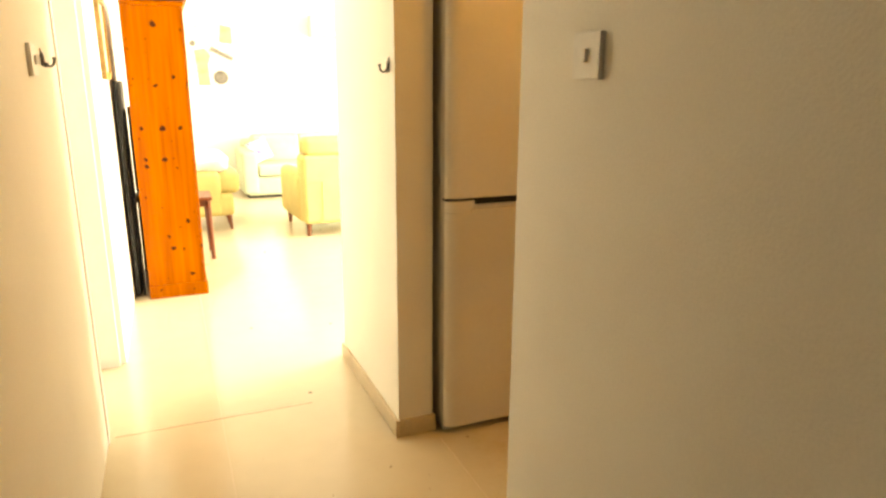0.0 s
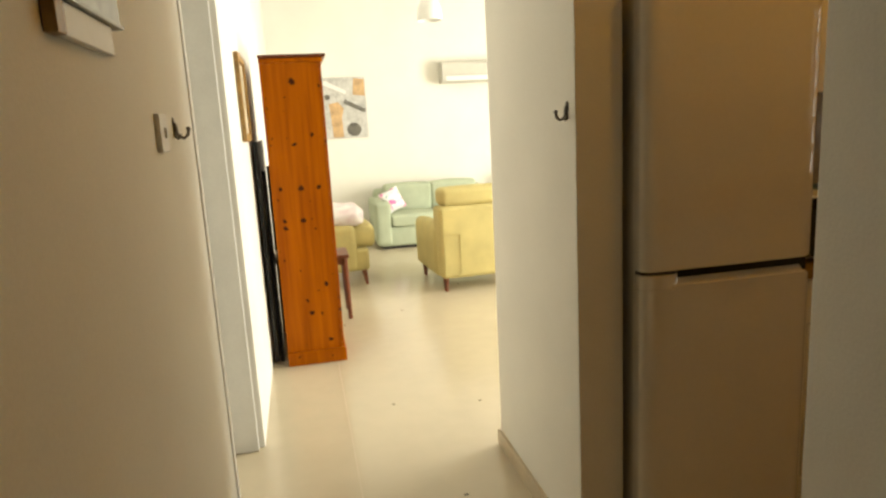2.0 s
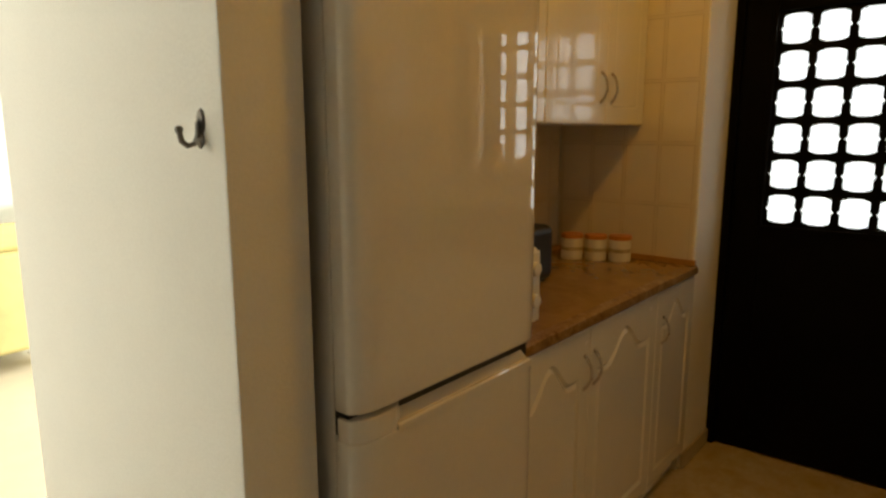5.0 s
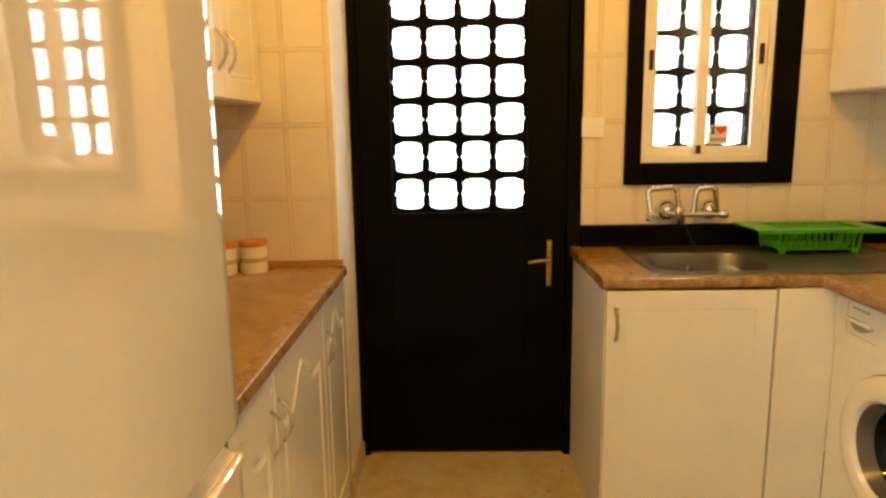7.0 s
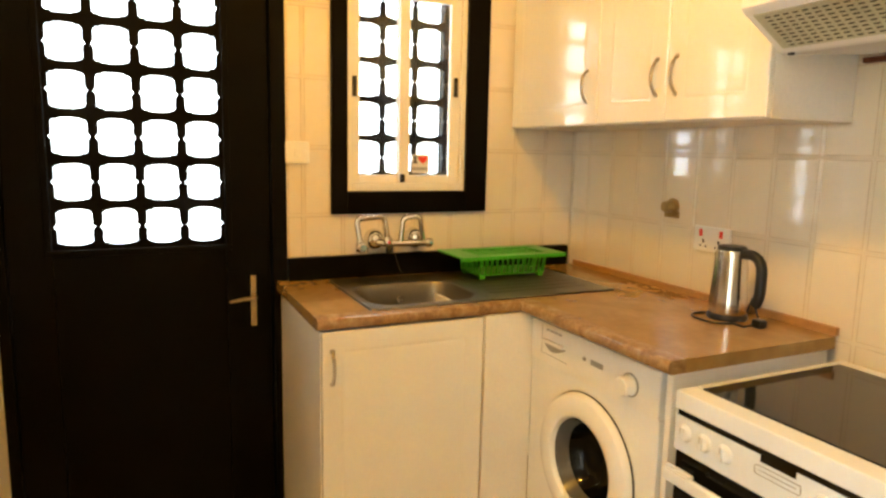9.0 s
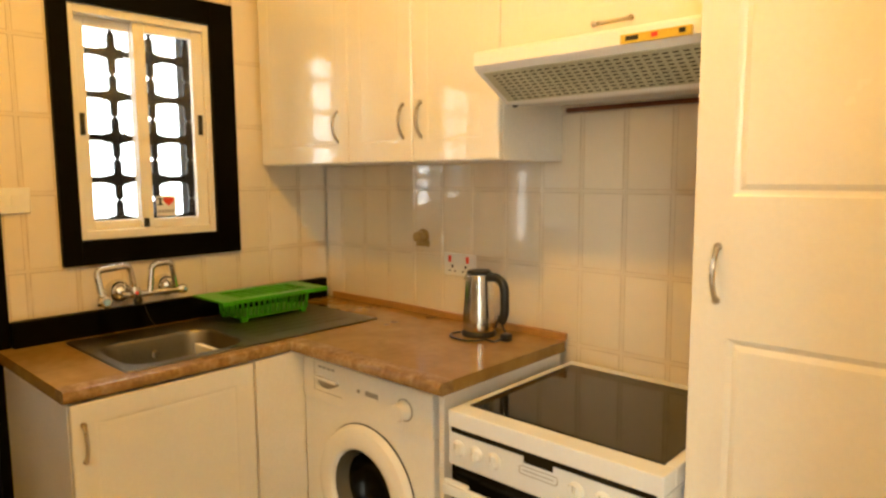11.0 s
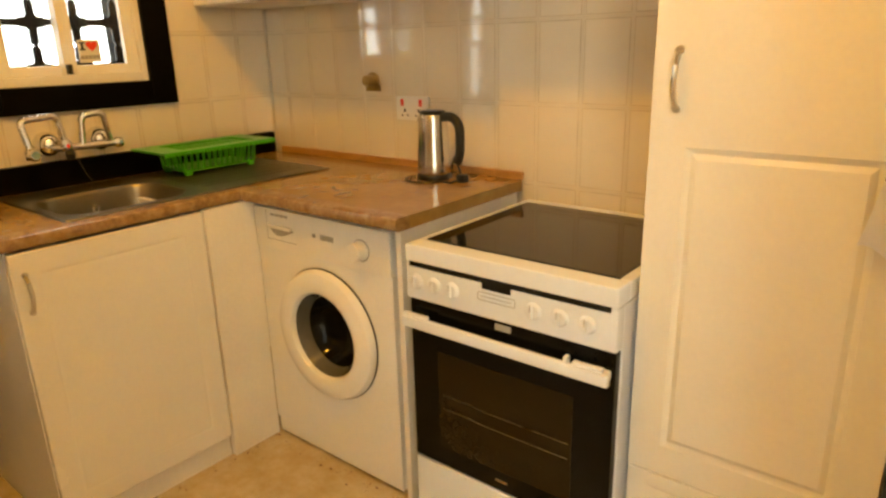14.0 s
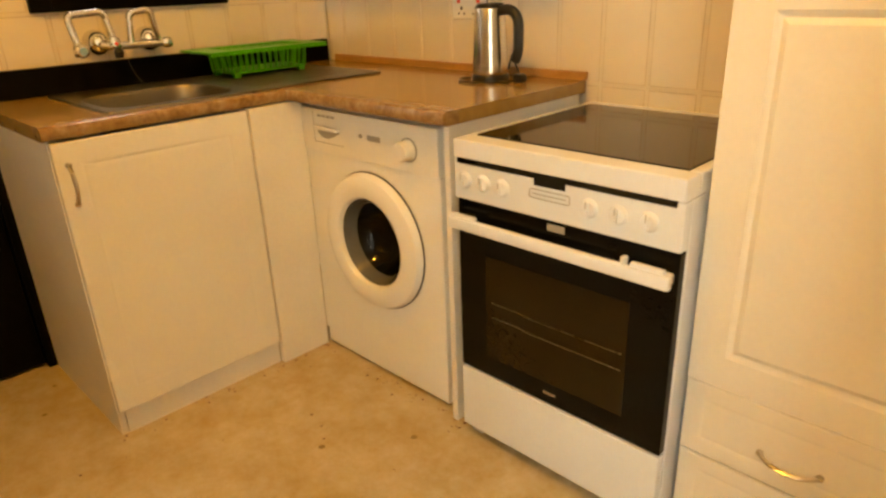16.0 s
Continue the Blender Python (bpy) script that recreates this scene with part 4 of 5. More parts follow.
for k, x in enumerate((2.655, 2.598, 2.541, 2.312, 2.246, 2.18)):
    bm = lathe(bmesh.new(), [(0.021, 0.0), (0.02, 0.003), (0.017, 0.009), (0.014, 0.0105), (0.0, 0.011)], (x, CYF + 0.002, 0.75), "y", 20)
    box(bm, x - 0.004, x + 0.004, CYF + 0.008, CYF + 0.018, 0.735, 0.765, 0.002)
    part("knob", bm, COOKER, fpn, "white cooker knob")
    part("mark", cube(x - 0.001, x + 0.001, CYF + 0.0175, CYF + 0.0185, 0.752, 0.768), GREYPL, fpn)
bm = bmesh.new()
ring = bend([(2.36, CYF + 0.003, 0.765), (2.464, CYF + 0.003, 0.765), (2.464, CYF + 0.003, 0.745), (2.36, CYF + 0.003, 0.745), (2.36, CYF + 0.003, 0.762)], 0.006, 3)
tube(bm, ring, 0.0012, 6)
tube(bm, [(2.37, CYF + 0.003, 0.755), (2.455, CYF + 0.003, 0.755)], 0.0012, 6)
part("printed_outline", bm, GREYPL, fpn)
od = part("oven_door", cube(CX0 + 0.003, CX1 - 0.003, CYF - 0.03, CYF - 0.006, 0.228, 0.697, 0.003), OVENGL, ck, "black glass oven door")
part("window", cube(2.21, 2.60, CYF - 0.008, CYF - 0.0045, 0.285, 0.565, 0.001), BROWNGL, od, "brown smoked oven window")
bm = bmesh.new()
for z in (0.40, 0.44):
    tube(bm, [(2.22, CYF - 0.004, z), (2.46, CYF - 0.004, z), (2.50, CYF - 0.004, z + 0.004), (2.58, CYF - 0.004, z + 0.004)], 0.0009, 5)
part("rack_line", bm, NICKEL, od)
bm = cube(CX0 + 0.004, CX1 - 0.002, CYF + 0.014, CYF + 0.032, 0.63, 0.66, 0.006)
box(bm, CX0 + 0.012, CX0 + 0.05, CYF - 0.008, CYF + 0.02, 0.634, 0.656, 0.004)
box(bm, CX1 - 0.045, CX1 - 0.008, CYF - 0.008, CYF + 0.02, 0.634, 0.656, 0.004)
box(bm, CX0 + 0.02, CX0 + 0.09, CYF + 0.012, CYF + 0.026, 0.658, 0.668, 0.002)
box(bm, CX0 + 0.1, CX0 + 0.11, CYF + 0.012, CYF + 0.028, 0.658, 0.676, 0.002)
box(bm, CX1 - 0.08, CX1 - 0.004, CYF + 0.012, CYF + 0.026, 0.658, 0.667, 0.002)
part("oven_handle", bm, COOKER, od, "white oven bar handle")
part("badge", cube(2.375, 2.42, CYF - 0.0065, CYF - 0.003, 0.675, 0.691, 0.001), GREYPL, od, "small metal badge")
part("badge", cube(2.385, 2.42, CYF - 0.0065, CYF - 0.0045, 0.254, 0.26), NICKEL, od, "tiny silver mark")
part("drawer", cube(CX0 + 0.003, CX1 - 0.003, CYF - 0.03, CYF - 0.004, 0.035, 0.222, 0.004), COOKER, ck)
for x in (CX0 + 0.04, CX1 - 0.03):
    for y in (0.1, CYF - 0.05):
        part("foot", cube(x - 0.02, x + 0.02, y - 0.02, y + 0.02, 0.0, 0.032, 0.004), GREYPL, ck)

# ---- tall cabinet ----
tc_ = thing("tall_cabinet", (1.87, 0.28, 0), "tall white larder cabinet with drawers below", "cabinet")
TX0, TX1, TYF = 1.632, 2.104, 0.55
for x in (TX0, TX1 - 0.018):
    part("side_panel", cube(x, x + 0.018, 0.0, TYF - 0.019, 0.0, 2.2), CARC, tc_)
part("top", cube(TX0 + 0.018, TX1 - 0.018, 0.0, TYF - 0.019, 2.182, 2.2), CARC, tc_)
part("back", cube(TX0 + 0.018, TX1 - 0.018, 0.0, 0.01, 0.0, 2.182), CARC, tc_)
d = routed_door("door", tc_, YP(TYF), TX0 + 0.004, TX1 - 0.001, 0.403, 2.196, 0.07, 0.0, [(0.403, 1.196), (1.196, 1.33), (1.33, 2.196)])
bow_handle("handle", d, (2.055, TYF, 1.197), (2.055, TYF, 1.303), (0, 0.026, 0))
for a, b in ((0.225, 0.399), (0.055, 0.221)):
    d = routed_door("drawer", tc_, YP(TYF), TX0 + 0.004, TX1 - 0.001, a, b, 0.032)
    bow_handle("handle", d, (1.94, TYF, (a + b) / 2 - 0.02), (1.83, TYF, (a + b) / 2 - 0.02), (0, 0.024, -0.006))
part("plinth", cube(TX0 + 0.006, TX1 - 0.003, TYF - 0.05, TYF - 0.03, 0.0, 0.05), CARC, tc_)
# the shade between wall and tall cabinet, put in as a black strip
whole("gap_shade_strip", cube(1.604, 1.6315, 0.3, TYF - 0.002, 0.0, 2.2), BLACKPL, "black strip standing in for the shade beside the tall cabinet", "trim", "structure")

# hanging bag at the wall's end
bg = thing("plastic_bag", (1.68, 0.6, 0.9), "white plastic bag with purple print hanging on a hook", "plastic bag")
bm = bmesh.new()
NU, NV = 9, 12
grid = []
for j in range(NV + 1):
    v = j / NV
    row = []
    w = 0.01 + 0.092 * v ** 1.4
    for i in range(NU + 1):
        u = i / NU - 0.5
        row.append(bm.verts.new((1.68 + u * w, TYF + 0.02 + 0.022 * math.cos(u * math.pi) + 0.006 * math.sin(9 * u + 7 * v), 1.245 - 0.27 * v + 0.02 * u + 0.01 * math.sin(u * 6))))
    grid.append(row)
for j in range(NV):
    for i in range(NU):
        bm.faces.new((grid[j][i], grid[j][i + 1], grid[j + 1][i + 1], grid[j + 1][i])).material_index = 1 if 5 < j < 7 else 0
bmesh.ops.solidify(bm, geom=bm.faces, thickness=0.0015)
part("bag", bm, BAG, bg, "", 60, (PURPLE,))
part("hook", tube(bmesh.new(), [(1.668, TYF - 0.002, 1.26), (1.668, TYF + 0.03, 1.255), (1.668, TYF + 0.042, 1.265), (1.668, TYF + 0.044, 1.28)], 0.004, 8), PEWTER, bg)

# ---- upper cabinets on the cooker side ----
UZ0, UZ1, UYF = 1.484, 2.2, 0.332


def upper(x0, x1, z0, doors, yf, label):
    c = thing("wall_cabinet", ((x0 + x1) / 2, yf / 2, z0), label, "cabinet")
    ys = sorted((0.002, yf - 0.0185)) if yf < 1 else sorted((yf + 0.0185, 2.798))
    part("side_panel", cube(x0, x0 + 0.017, *ys, z0, UZ1), CARC, c)
    part("side_panel", cube(x1 - 0.017, x1, *ys, z0, UZ1), CARC, c)
    part("bottom", cube(x0 + 0.017, x1 - 0.017, *ys, z0, z0 + 0.017), CARC, c)
    part("top", cube(x0 + 0.017, x1 - 0.017, *ys, UZ1 - 0.017, UZ1), CARC, c)
    put, out = (YP(yf), 1) if yf < 1 else (YM(yf), -1)
    for a, b, hx, hz in doors:
        d = routed_door("door", c, put, a + 0.0015, b - 0.0015, z0 + 0.002, UZ1 - 0.002, 0.06)
        if hx:
            bow_handle("handle", d, (hx, yf, hz), (hx, yf, hz + 0.105), (0, 0.025 * out, 0))
    return c


upper(3.43, 3.985, UZ0, [(3.43, 3.985, 3.488, 1.565)], UYF, "white wall cabinet with one glossy routed door")
upper(2.757, 3.43, UZ0, [(3.11, 3.43, 3.15, 1.565), (2.757, 3.11, 3.07, 1.565)], UYF, "white wall cabinet with two glossy routed doors")
oc = upper(2.112, 2.757, 1.79, [(2.112, 2.757, None, 0)], UYF, "white wall cabinet above the extractor hood")
bow_handle("handle", [o for o in oc.children if o.name.startswith("door")][0], (2.36, UYF, 1.815), (2.46, UYF, 1.815), (0, 0.024, -0.006))

# extractor hood
hd = thing("extractor_hood", (2.41, 0.25, 1.63), "white slim extractor hood with a slotted sloping filter", "extractor hood")
HX0, HX1 = 2.112, 2.735
bm = bmesh.new()
prof = [(0.0, 1.764), (0.465, 1.764), (0.472, 1.757), (0.472, 1.726), (0.462, 1.715), (0.335, 1.64), (0.318, 1.634), (0.0, 1.66)]
edge_strip(bm, prof, lambda s, a, b: (s, a, b), (HX0, HX1))
part("body", bm, ENAMEL, hd)
SLOPE = Vector((0, 0.462 - 0.335, 1.715 - 1.64)).normalized()
NORM = Vector((0, SLOPE.z, -SLOPE.y))
bm = bmesh.new()
A = Vector((0, 0.340, 1.643))
def on_slope(x, s, o):
    p = A + SLOPE * s + NORM * o
    return (x, p.y, p.z)
def slope_box(bm, x0, x1, s0, s1, o0, o1):
    v = [bm.verts.new(on_slope(x, s, o)) for x in (x0, x1) for s in (s0, s1) for o in (o0, o1)]
    for q in ((0, 1, 3, 2), (4, 6, 7, 5), (0, 4, 5, 1), (2, 3, 7, 6), (0, 2, 6, 4), (1, 5, 7, 3)):
        bm.faces.new([v[i] for i in q])
slope_box(bm, HX0 + 0.02, HX1 - 0.02, 0.006, 0.132, -0.002, 0.003)
ft = part("filter", bm, FILTER, hd, "grey-green slotted filter plate")
# the slots are not cut: thin dark blocks on the plate give their shade
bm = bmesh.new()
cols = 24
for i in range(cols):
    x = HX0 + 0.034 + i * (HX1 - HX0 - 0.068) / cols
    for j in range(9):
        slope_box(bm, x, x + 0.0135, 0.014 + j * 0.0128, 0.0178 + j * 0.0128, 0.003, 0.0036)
tagged(part("slot_field", bm, HOLE, ft, "rows of thin dark blocks standing in for shaded slots"), kind="stuff")
part("screw", lathe(bmesh.new(), [(0.0, -0.006), (0.007, -0.005), (0.008, 0.0)], (2.70, 0.335, 1.633), "z", 12), BLACKPL, hd)
bt = thing("wall_batten", (2.5, 0.01, 1.64), "thin brown wooden batten under the hood", "batten")
part("strip", cube(2.3, 2.735, 0.0005, 0.02, 1.636, 1.65, 0.002), DARKPINE, bt)
lv = thing("spirit_level", (2.23, 0.475, 1.75), "small yellow spirit level fixed on the hood front", "spirit level")
bm = cube(2.15, 2.308, 0.4725, 0.484, 1.724, 1.744, 0.0015)
part("body", bm, YELLOW, lv)
for x in (2.162, 2.222, 2.265):
    part("vial", cube(x, x + 0.014 if x != 2.265 else x + 0.03, 0.483, 0.486, 1.73, 1.74, 0.001), RED if x == 2.222 else BLACKPL, lv)

# wall fittings
so = thing("socket", (3.193, 0.006, 1.07), "white double wall socket with red switches", "socket")
part("plate", cube(3.115, 3.268, 0.0005, 0.011, 1.068, 1.152, 0.003), PLASTIC, so)
for x in (3.236, 3.15):
    part("switch", cube(x - 0.006, x + 0.006, 0.0105, 0.015, 1.118, 1.142, 0.001), RED, so, "red rocker switch")
for x in (3.225, 3.16):
    for b in ((x - 0.004, x + 0.004, 1.096, 1.108), (x - 0.016, x - 0.009, 1.082, 1.088), (x + 0.009, x + 0.016, 1.082, 1.088)):
        part("hole", cube(b[0], b[1], 0.0102, 0.0118, b[2], b[3]), BLACKPL, so)
va = thing("pipe_stub", (3.383, 0.02, 1.19), "capped brass pipe stub in the tiled wall", "pipe stub")
part("rose", cube(3.35, 3.42, 0.0005, 0.008, 1.165, 1.19, 0.003), BRASS, va)
part("cap", lathe(bmesh.new(), [(0.03, 0.0), (0.03, 0.006), (0.02, 0.01), (0.018, 0.026), (0.021, 0.03), (0.019, 0.042), (0.0, 0.044)], (3.385, 0.0, 1.205), "y", 20), BRASS, va)
sw = thing("light_switch", (3.99, 1.222, 1.33), "white square light switch plate on the tiles", "light switch")
part("plate", cube(3.989, 3.9995, 1.178, 1.266, 1.33, 1.41, 0.003), PLASTIC, sw)
part("rocker", cube(3.985, 3.99, 1.212, 1.234, 1.355, 1.385, 0.0015), PLASTIC, sw)

# kettle
kt = thing("kettle", (3.0, 0.135, 0.9), "brushed steel electric kettle with a black handle", "kettle")
KX, KY = 2.993, 0.135
part("base", lathe(bmesh.new(), [(0.0, 0.9), (0.062, 0.9), (0.064, 0.905), (0.062, 0.914), (0.058, 0.92), (0.0, 0.92)], (KX, KY, 0), "z", 36), BLACKPL, kt)
part("body", lathe(bmesh.new(), [(0.058, 0.92), (0.06, 0.928), (0.059, 0.96), (0.055, 1.03), (0.051, 1.10), (0.048, 1.122), (0.045, 1.126), (0.0, 1.127)], (KX, KY, 0), "z", 40), KETTLE, kt)
part("lid", lathe(bmesh.new(), [(0.046, 1.126), (0.045, 1.134), (0.04, 1.139), (0.0, 1.141)], (KX, KY, 0), "z", 36), BLACKPL, kt)
bm = tube(bmesh.new(), bend([(KX - 0.045, KY, 1.117), (KX - 0.09, KY + 0.004, 1.122), (KX - 0.122, KY + 0.006, 1.095), (KX - 0.122, KY + 0.006, 0.99), (KX - 0.108, KY + 0.006, 0.965)], 0.025, 4), 0.0165, 12)
part("handle", bm, BLACKPL, kt)
part("spout", lathe(bmesh.new(), [(0.018, 0.0), (0.012, 0.016), (0.0, 0.017)], (KX + 0.045, KY, 1.105), "x", 12), KETTLE, kt)
cordpts = [(KX - 0.07 * math.cos(a) * (1 + 0.35 * math.sin(a)) + 0.0, KY + 0.03 + 0.085 * math.sin(a), 0.9045) for a in [math.pi * 0.02 + k * math.pi / 14 for k in range(15)]]
cordpts = [(KX - 0.13, KY + 0.02, 0.912)] + [(KX - 0.12, KY + 0.06, 0.9045)] + cordpts[1:]
part("cord", tube(bmesh.new(), cordpts, 0.0035, 8), BLACKPL, kt, "coiled black cord")
bm = cube(KX - 0.152, KX - 0.115, KY - 0.005, KY + 0.028, 0.9, 0.928, 0.008)
tube(bm, [(KX - 0.13, KY + 0.012, 0.93), (KX - 0.1, KY + 0.012, 0.985), (KX - 0.085, KY + 0.01, 0.94)], 0.0035, 8)
part("plug", bm, BLACKPL, kt, "black mains plug")

# ---- kitchen: fridge side ----
fr = thing("fridge", (1.965, 2.4, 0), "tall white two-door fridge freezer with a recessed grip", "fridge")
FX0, FX1, FY = 1.68, 2.258, 2.06
part("body", cube(FX0 + 0.003, FX1 - 0.003, FY + 0.062, 2.72, 0.04, 1.79, 0.006), FRIDGE, fr)
ud = part("upper_door", soft_slab(FX0, FX1, FY, FY + 0.055, 0.965, 1.80, 0.06, 0.03), FRIDGE, fr)
ld = part("lower_door", soft_slab(FX0, FX1, FY, FY + 0.055, 0.03, 0.914, 0.06, 0.03), FRIDGE, fr)
part("grip_end", soft_slab(FX0, FX0 + 0.125, FY, FY + 0.05, 0.912, 0.956, 0.06, 0.03, 0.004), FRIDGE, ld)
bm = bmesh.new()
edge_strip(bm, [(0.05, 0.906), (0.05, 0.942), (0.034, 0.941), (0.012, 0.921), (0.008, 0.924), (0.003, 0.924), (0.0, 0.92), (0.0, 0.906)], lambda s, a, b: (s, FY + a, b), (FX0 + 0.1, FX1 - 0.03))
part("grip", bm, FRIDGE, ld, "sloping recess of the door grip")
# black block darkens the gap between the fridge doors as shade would
part("gap_shade", cube(FX0 + 0.006, FX1 - 0.006, FY + 0.03, FY + 0.062, 0.92, 0.985), BLACKPL, fr, "black block standing in for the shaded gap between the doors")
part("badge", cube(1.93, 2.03, FY - 0.002, FY + 0.002, 1.722, 1.738, 0.001), GREYPL, ud, "small grey maker's plate")
part("base", cube(FX0 + 0.01, FX1 - 0.01, FY + 0.05, 2.70, 0.0, 0.042), GREYPL, fr)

LYF = 2.163
lu = thing("base_cabinet", (2.77, 2.48, 0), "white base cabinet with two arched doors", "cabinet")
for x in (2.276, 3.252):
    part("side_panel", cube(x, x + 0.017, LYF + 0.019, 2.79, 0.0, 0.862), CARC, lu)
part("bottom", cube(2.293, 3.252, LYF + 0.019, 2.79, 0.08, 0.097), CARC, lu)
part("plinth", cube(2.293, 3.252, LYF + 0.04, LYF + 0.055, 0.0, 0.08), CARC, lu)
for a, b, hx in ((2.278, 2.736, 2.705), (2.739, 3.266, 2.771)):
    d = routed_door("door", lu, YM(LYF), a, b, 0.085, 0.855, 0.055, 0.09)
    bow_handle("handle", d, (hx, LYF, 0.67), (hx, LYF, 0.775), (0, -0.025, 0))
ls = thing("base_cabinet", (3.46, 2.48, 0), "narrow white base cabinet with one arched door", "cabinet")
for x in (3.272, 3.648):
    part("side_panel", cube(x, x + 0.017, LYF + 0.019, 2.79, 0.0, 0.862), CARC, ls)
part("bottom", cube(3.289, 3.648, LYF + 0.019, 2.79, 0.08, 0.097), CARC, ls)
part("plinth", cube(3.289, 3.648, LYF + 0.04, LYF + 0.055, 0.0, 0.08), CARC, ls)
d = routed_door("door", ls, YM(LYF), 3.273, 3.664, 0.085, 0.855, 0.05, 0.08)
bow_handle("handle", d, (3.335, LYF, 0.655), (3.335, LYF, 0.755), (0, -0.025, 0))
lw = thing("worktop", (2.96, 2.5, 0.9), "brown marbled laminate worktop beside the fridge", "worktop")
part("board", cube(2.27, 3.658, 2.19, 2.798, 0.864, 0.9), COUNTER, lw)
bm = bmesh.new()
edge_strip(bm, [(0.0, 0.9), (0.0, 0.864), (-0.034, 0.864), (-0.04, 0.869), (-0.041, 0.88), (-0.038, 0.896), (-0.032, 0.9)], lambda s, a, b: (s, 2.19 + a, b), (2.27, 3.658))
part("front_edge", bm, COUNTEREDGE, lw, "mottled rounded edge")
u2 = thing("wood_upstand", (3.64, 2.5, 0.9), "narrow orange wooden strip against the tiled return", "upstand")
part("strip", cube(3.642, 3.658, 2.16, 2.782, 0.9, 0.922, 0.002), STRIP, u2)
part("strip", cube(2.27, 3.642, 2.782, 2.798, 0.9, 0.922, 0.002), STRIP, u2)
upper(2.862, 3.655, 1.462, [(2.862, 3.30, 3.258, 1.545), (3.30, 3.655, 3.342, 1.545)], 2.415, "white wall cabinet with two routed doors")
upper(2.278, 2.86, 1.462, [(2.278, 2.86, None, 0)], 2.415, "white wall cabinet with one routed door beside the fridge")

cn = None
for k, (x, y) in enumerate(((3.565, 2.45), (3.525, 2.542), (3.49, 2.635))):
    if cn is None:
        cn = thing("canister", (x, y, 0.9), "white ceramic storage jar with an orange lid", "canister", "jars on the worktop")
        part("jar", lathe(bmesh.new(), [(0.0, 0.9), (0.043, 0.9), (0.046, 0.905), (0.046, 0.985), (0.043, 0.992), (0.0, 0.993)], (x, y, 0), "z", 28), PLASTIC, cn)
        part("lid", lathe(bmesh.new(), [(0.046, 0.991), (0.048, 0.996), (0.047, 1.008), (0.0, 1.01)], (x, y, 0), "z", 28), LIDWD, cn)
        part("band", lathe(bmesh.new(), [(0.0462, 0.938), (0.0468, 0.94), (0.0468, 0.952), (0.0462, 0.954)], (x, y, 0), "z", 28), PAPER, cn)
    else:
        copy_thing(cn, pose(x, y, 0.9, 0, 0, 25 * k))
mw = thing("toaster_oven", (2.4, 2.37, 0.9), "small white toaster oven with round knobs beside the fridge", "toaster oven")
part("body", cube(2.286, 2.525, 2.225, 2.53, 0.912, 1.125, 0.008), PLASTIC, mw)
part("door", cube(2.29, 2.455, 2.214, 2.225, 0.92, 1.118, 0.004), BLACKGL, mw)
part("control_panel", cube(2.46, 2.522, 2.216, 2.225, 0.92, 1.118, 0.004), PLASTIC, mw)
for z in (1.07, 0.98):
    part("knob", lathe(bmesh.new(), [(0.02, 0.0), (0.018, -0.012), (0.0, -0.014)], (2.491, 2.216, z), "y", 20), PLASTIC, mw)
for x in (2.31, 2.50):
    part("foot", cube(x - 0.012, x + 0.012, 2.25, 2.5, 0.9, 0.913), BLACKPL, mw)
to = thing("toaster", (2.93, 2.6, 0.9), "black plastic toaster with a pale blue end", "toaster")
part("body", cube(2.84, 3.05, 2.47, 2.72, 0.91, 1.11, 0.03, 4), BLACKPL, to)
part("end_panel", cube(2.80, 2.842, 2.48, 2.71, 0.912, 1.10, 0.012, 3), BLUE, to)
part("foot", cube(2.82, 3.03, 2.5, 2.7, 0.9, 0.912), BLACKPL, to)

kt.scale = (0.93, 0.93, 0.93)

# ceiling lamp of the kitchen
lm = thing("ceiling_lamp", (2.5, 1.47, 2.89), "low white round spot lamp on the kitchen ceiling", "lamp")
part("housing", lathe(bmesh.new(), [(0.0, 2.949), (0.07, 2.949), (0.072, 2.94), (0.066, 2.9), (0.06, 2.893), (0.055, 2.9), (0.04, 2.93), (0.0, 2.935)], (2.5, 1.47, 0), "z", 32), PLASTIC, lm)

# ---- tiles, last of the kitchen ----
TILE_MESH = {}
tilt = random.Random(11)


def tile_mesh(w, h, ax):
    key = (round(w, 3), round(h, 3), ax)
    if key not in TILE_MESH:
        bm = bmesh.new()
        t, e, g = 0.0075, 0.003, 0.0006
        rings = []
        for i, d in ((g, 0.0), (g, t - 0.0012), (g + 0.0006, t - 0.0006), (g + 0.0045, t - 0.0005), (g + 0.0055, t - 0.0014), (g + 0.0068, t - 0.0014), (g + 0.0076, t)):
            u0, u1, v0, v1 = -w / 2 + i, w / 2 - i, -h / 2 + min(i, h / 2 - 0.001), h / 2 - min(i, h / 2 - 0.001)
            if u1 - u0 < 0.002:
                u0 = u1 = 0.0
                u0, u1 = -0.001, 0.001
            pts = ((u0, v0), (u1, v0), (u1, v1), (u0, v1))
            rings.append([bm.verts.new({"x": (-d, u, v), "y": (u, d, v), "n": (u, -d, v)}[ax]) for u, v in pts])
        for n, (a, b) in enumerate(zip(rings, rings[1:])):
            for k in range(4):
                bm.faces.new((a[k], a[(k + 1) % 4], b[(k + 1) % 4], b[k])).material_index = int(n in (3, 4, 5))
        bm.faces.new(rings[-1])
        bmesh.ops.recalc_face_normals(bm, faces=bm.faces)
        me = bpy.data.meshes.new("tile")
        bm.to_mesh(me)
        bm.free()
        me.materials.append(TILE)
        me.materials.append(TILELINE)
        TILE_MESH[key] = me
    return TILE_MESH[key]


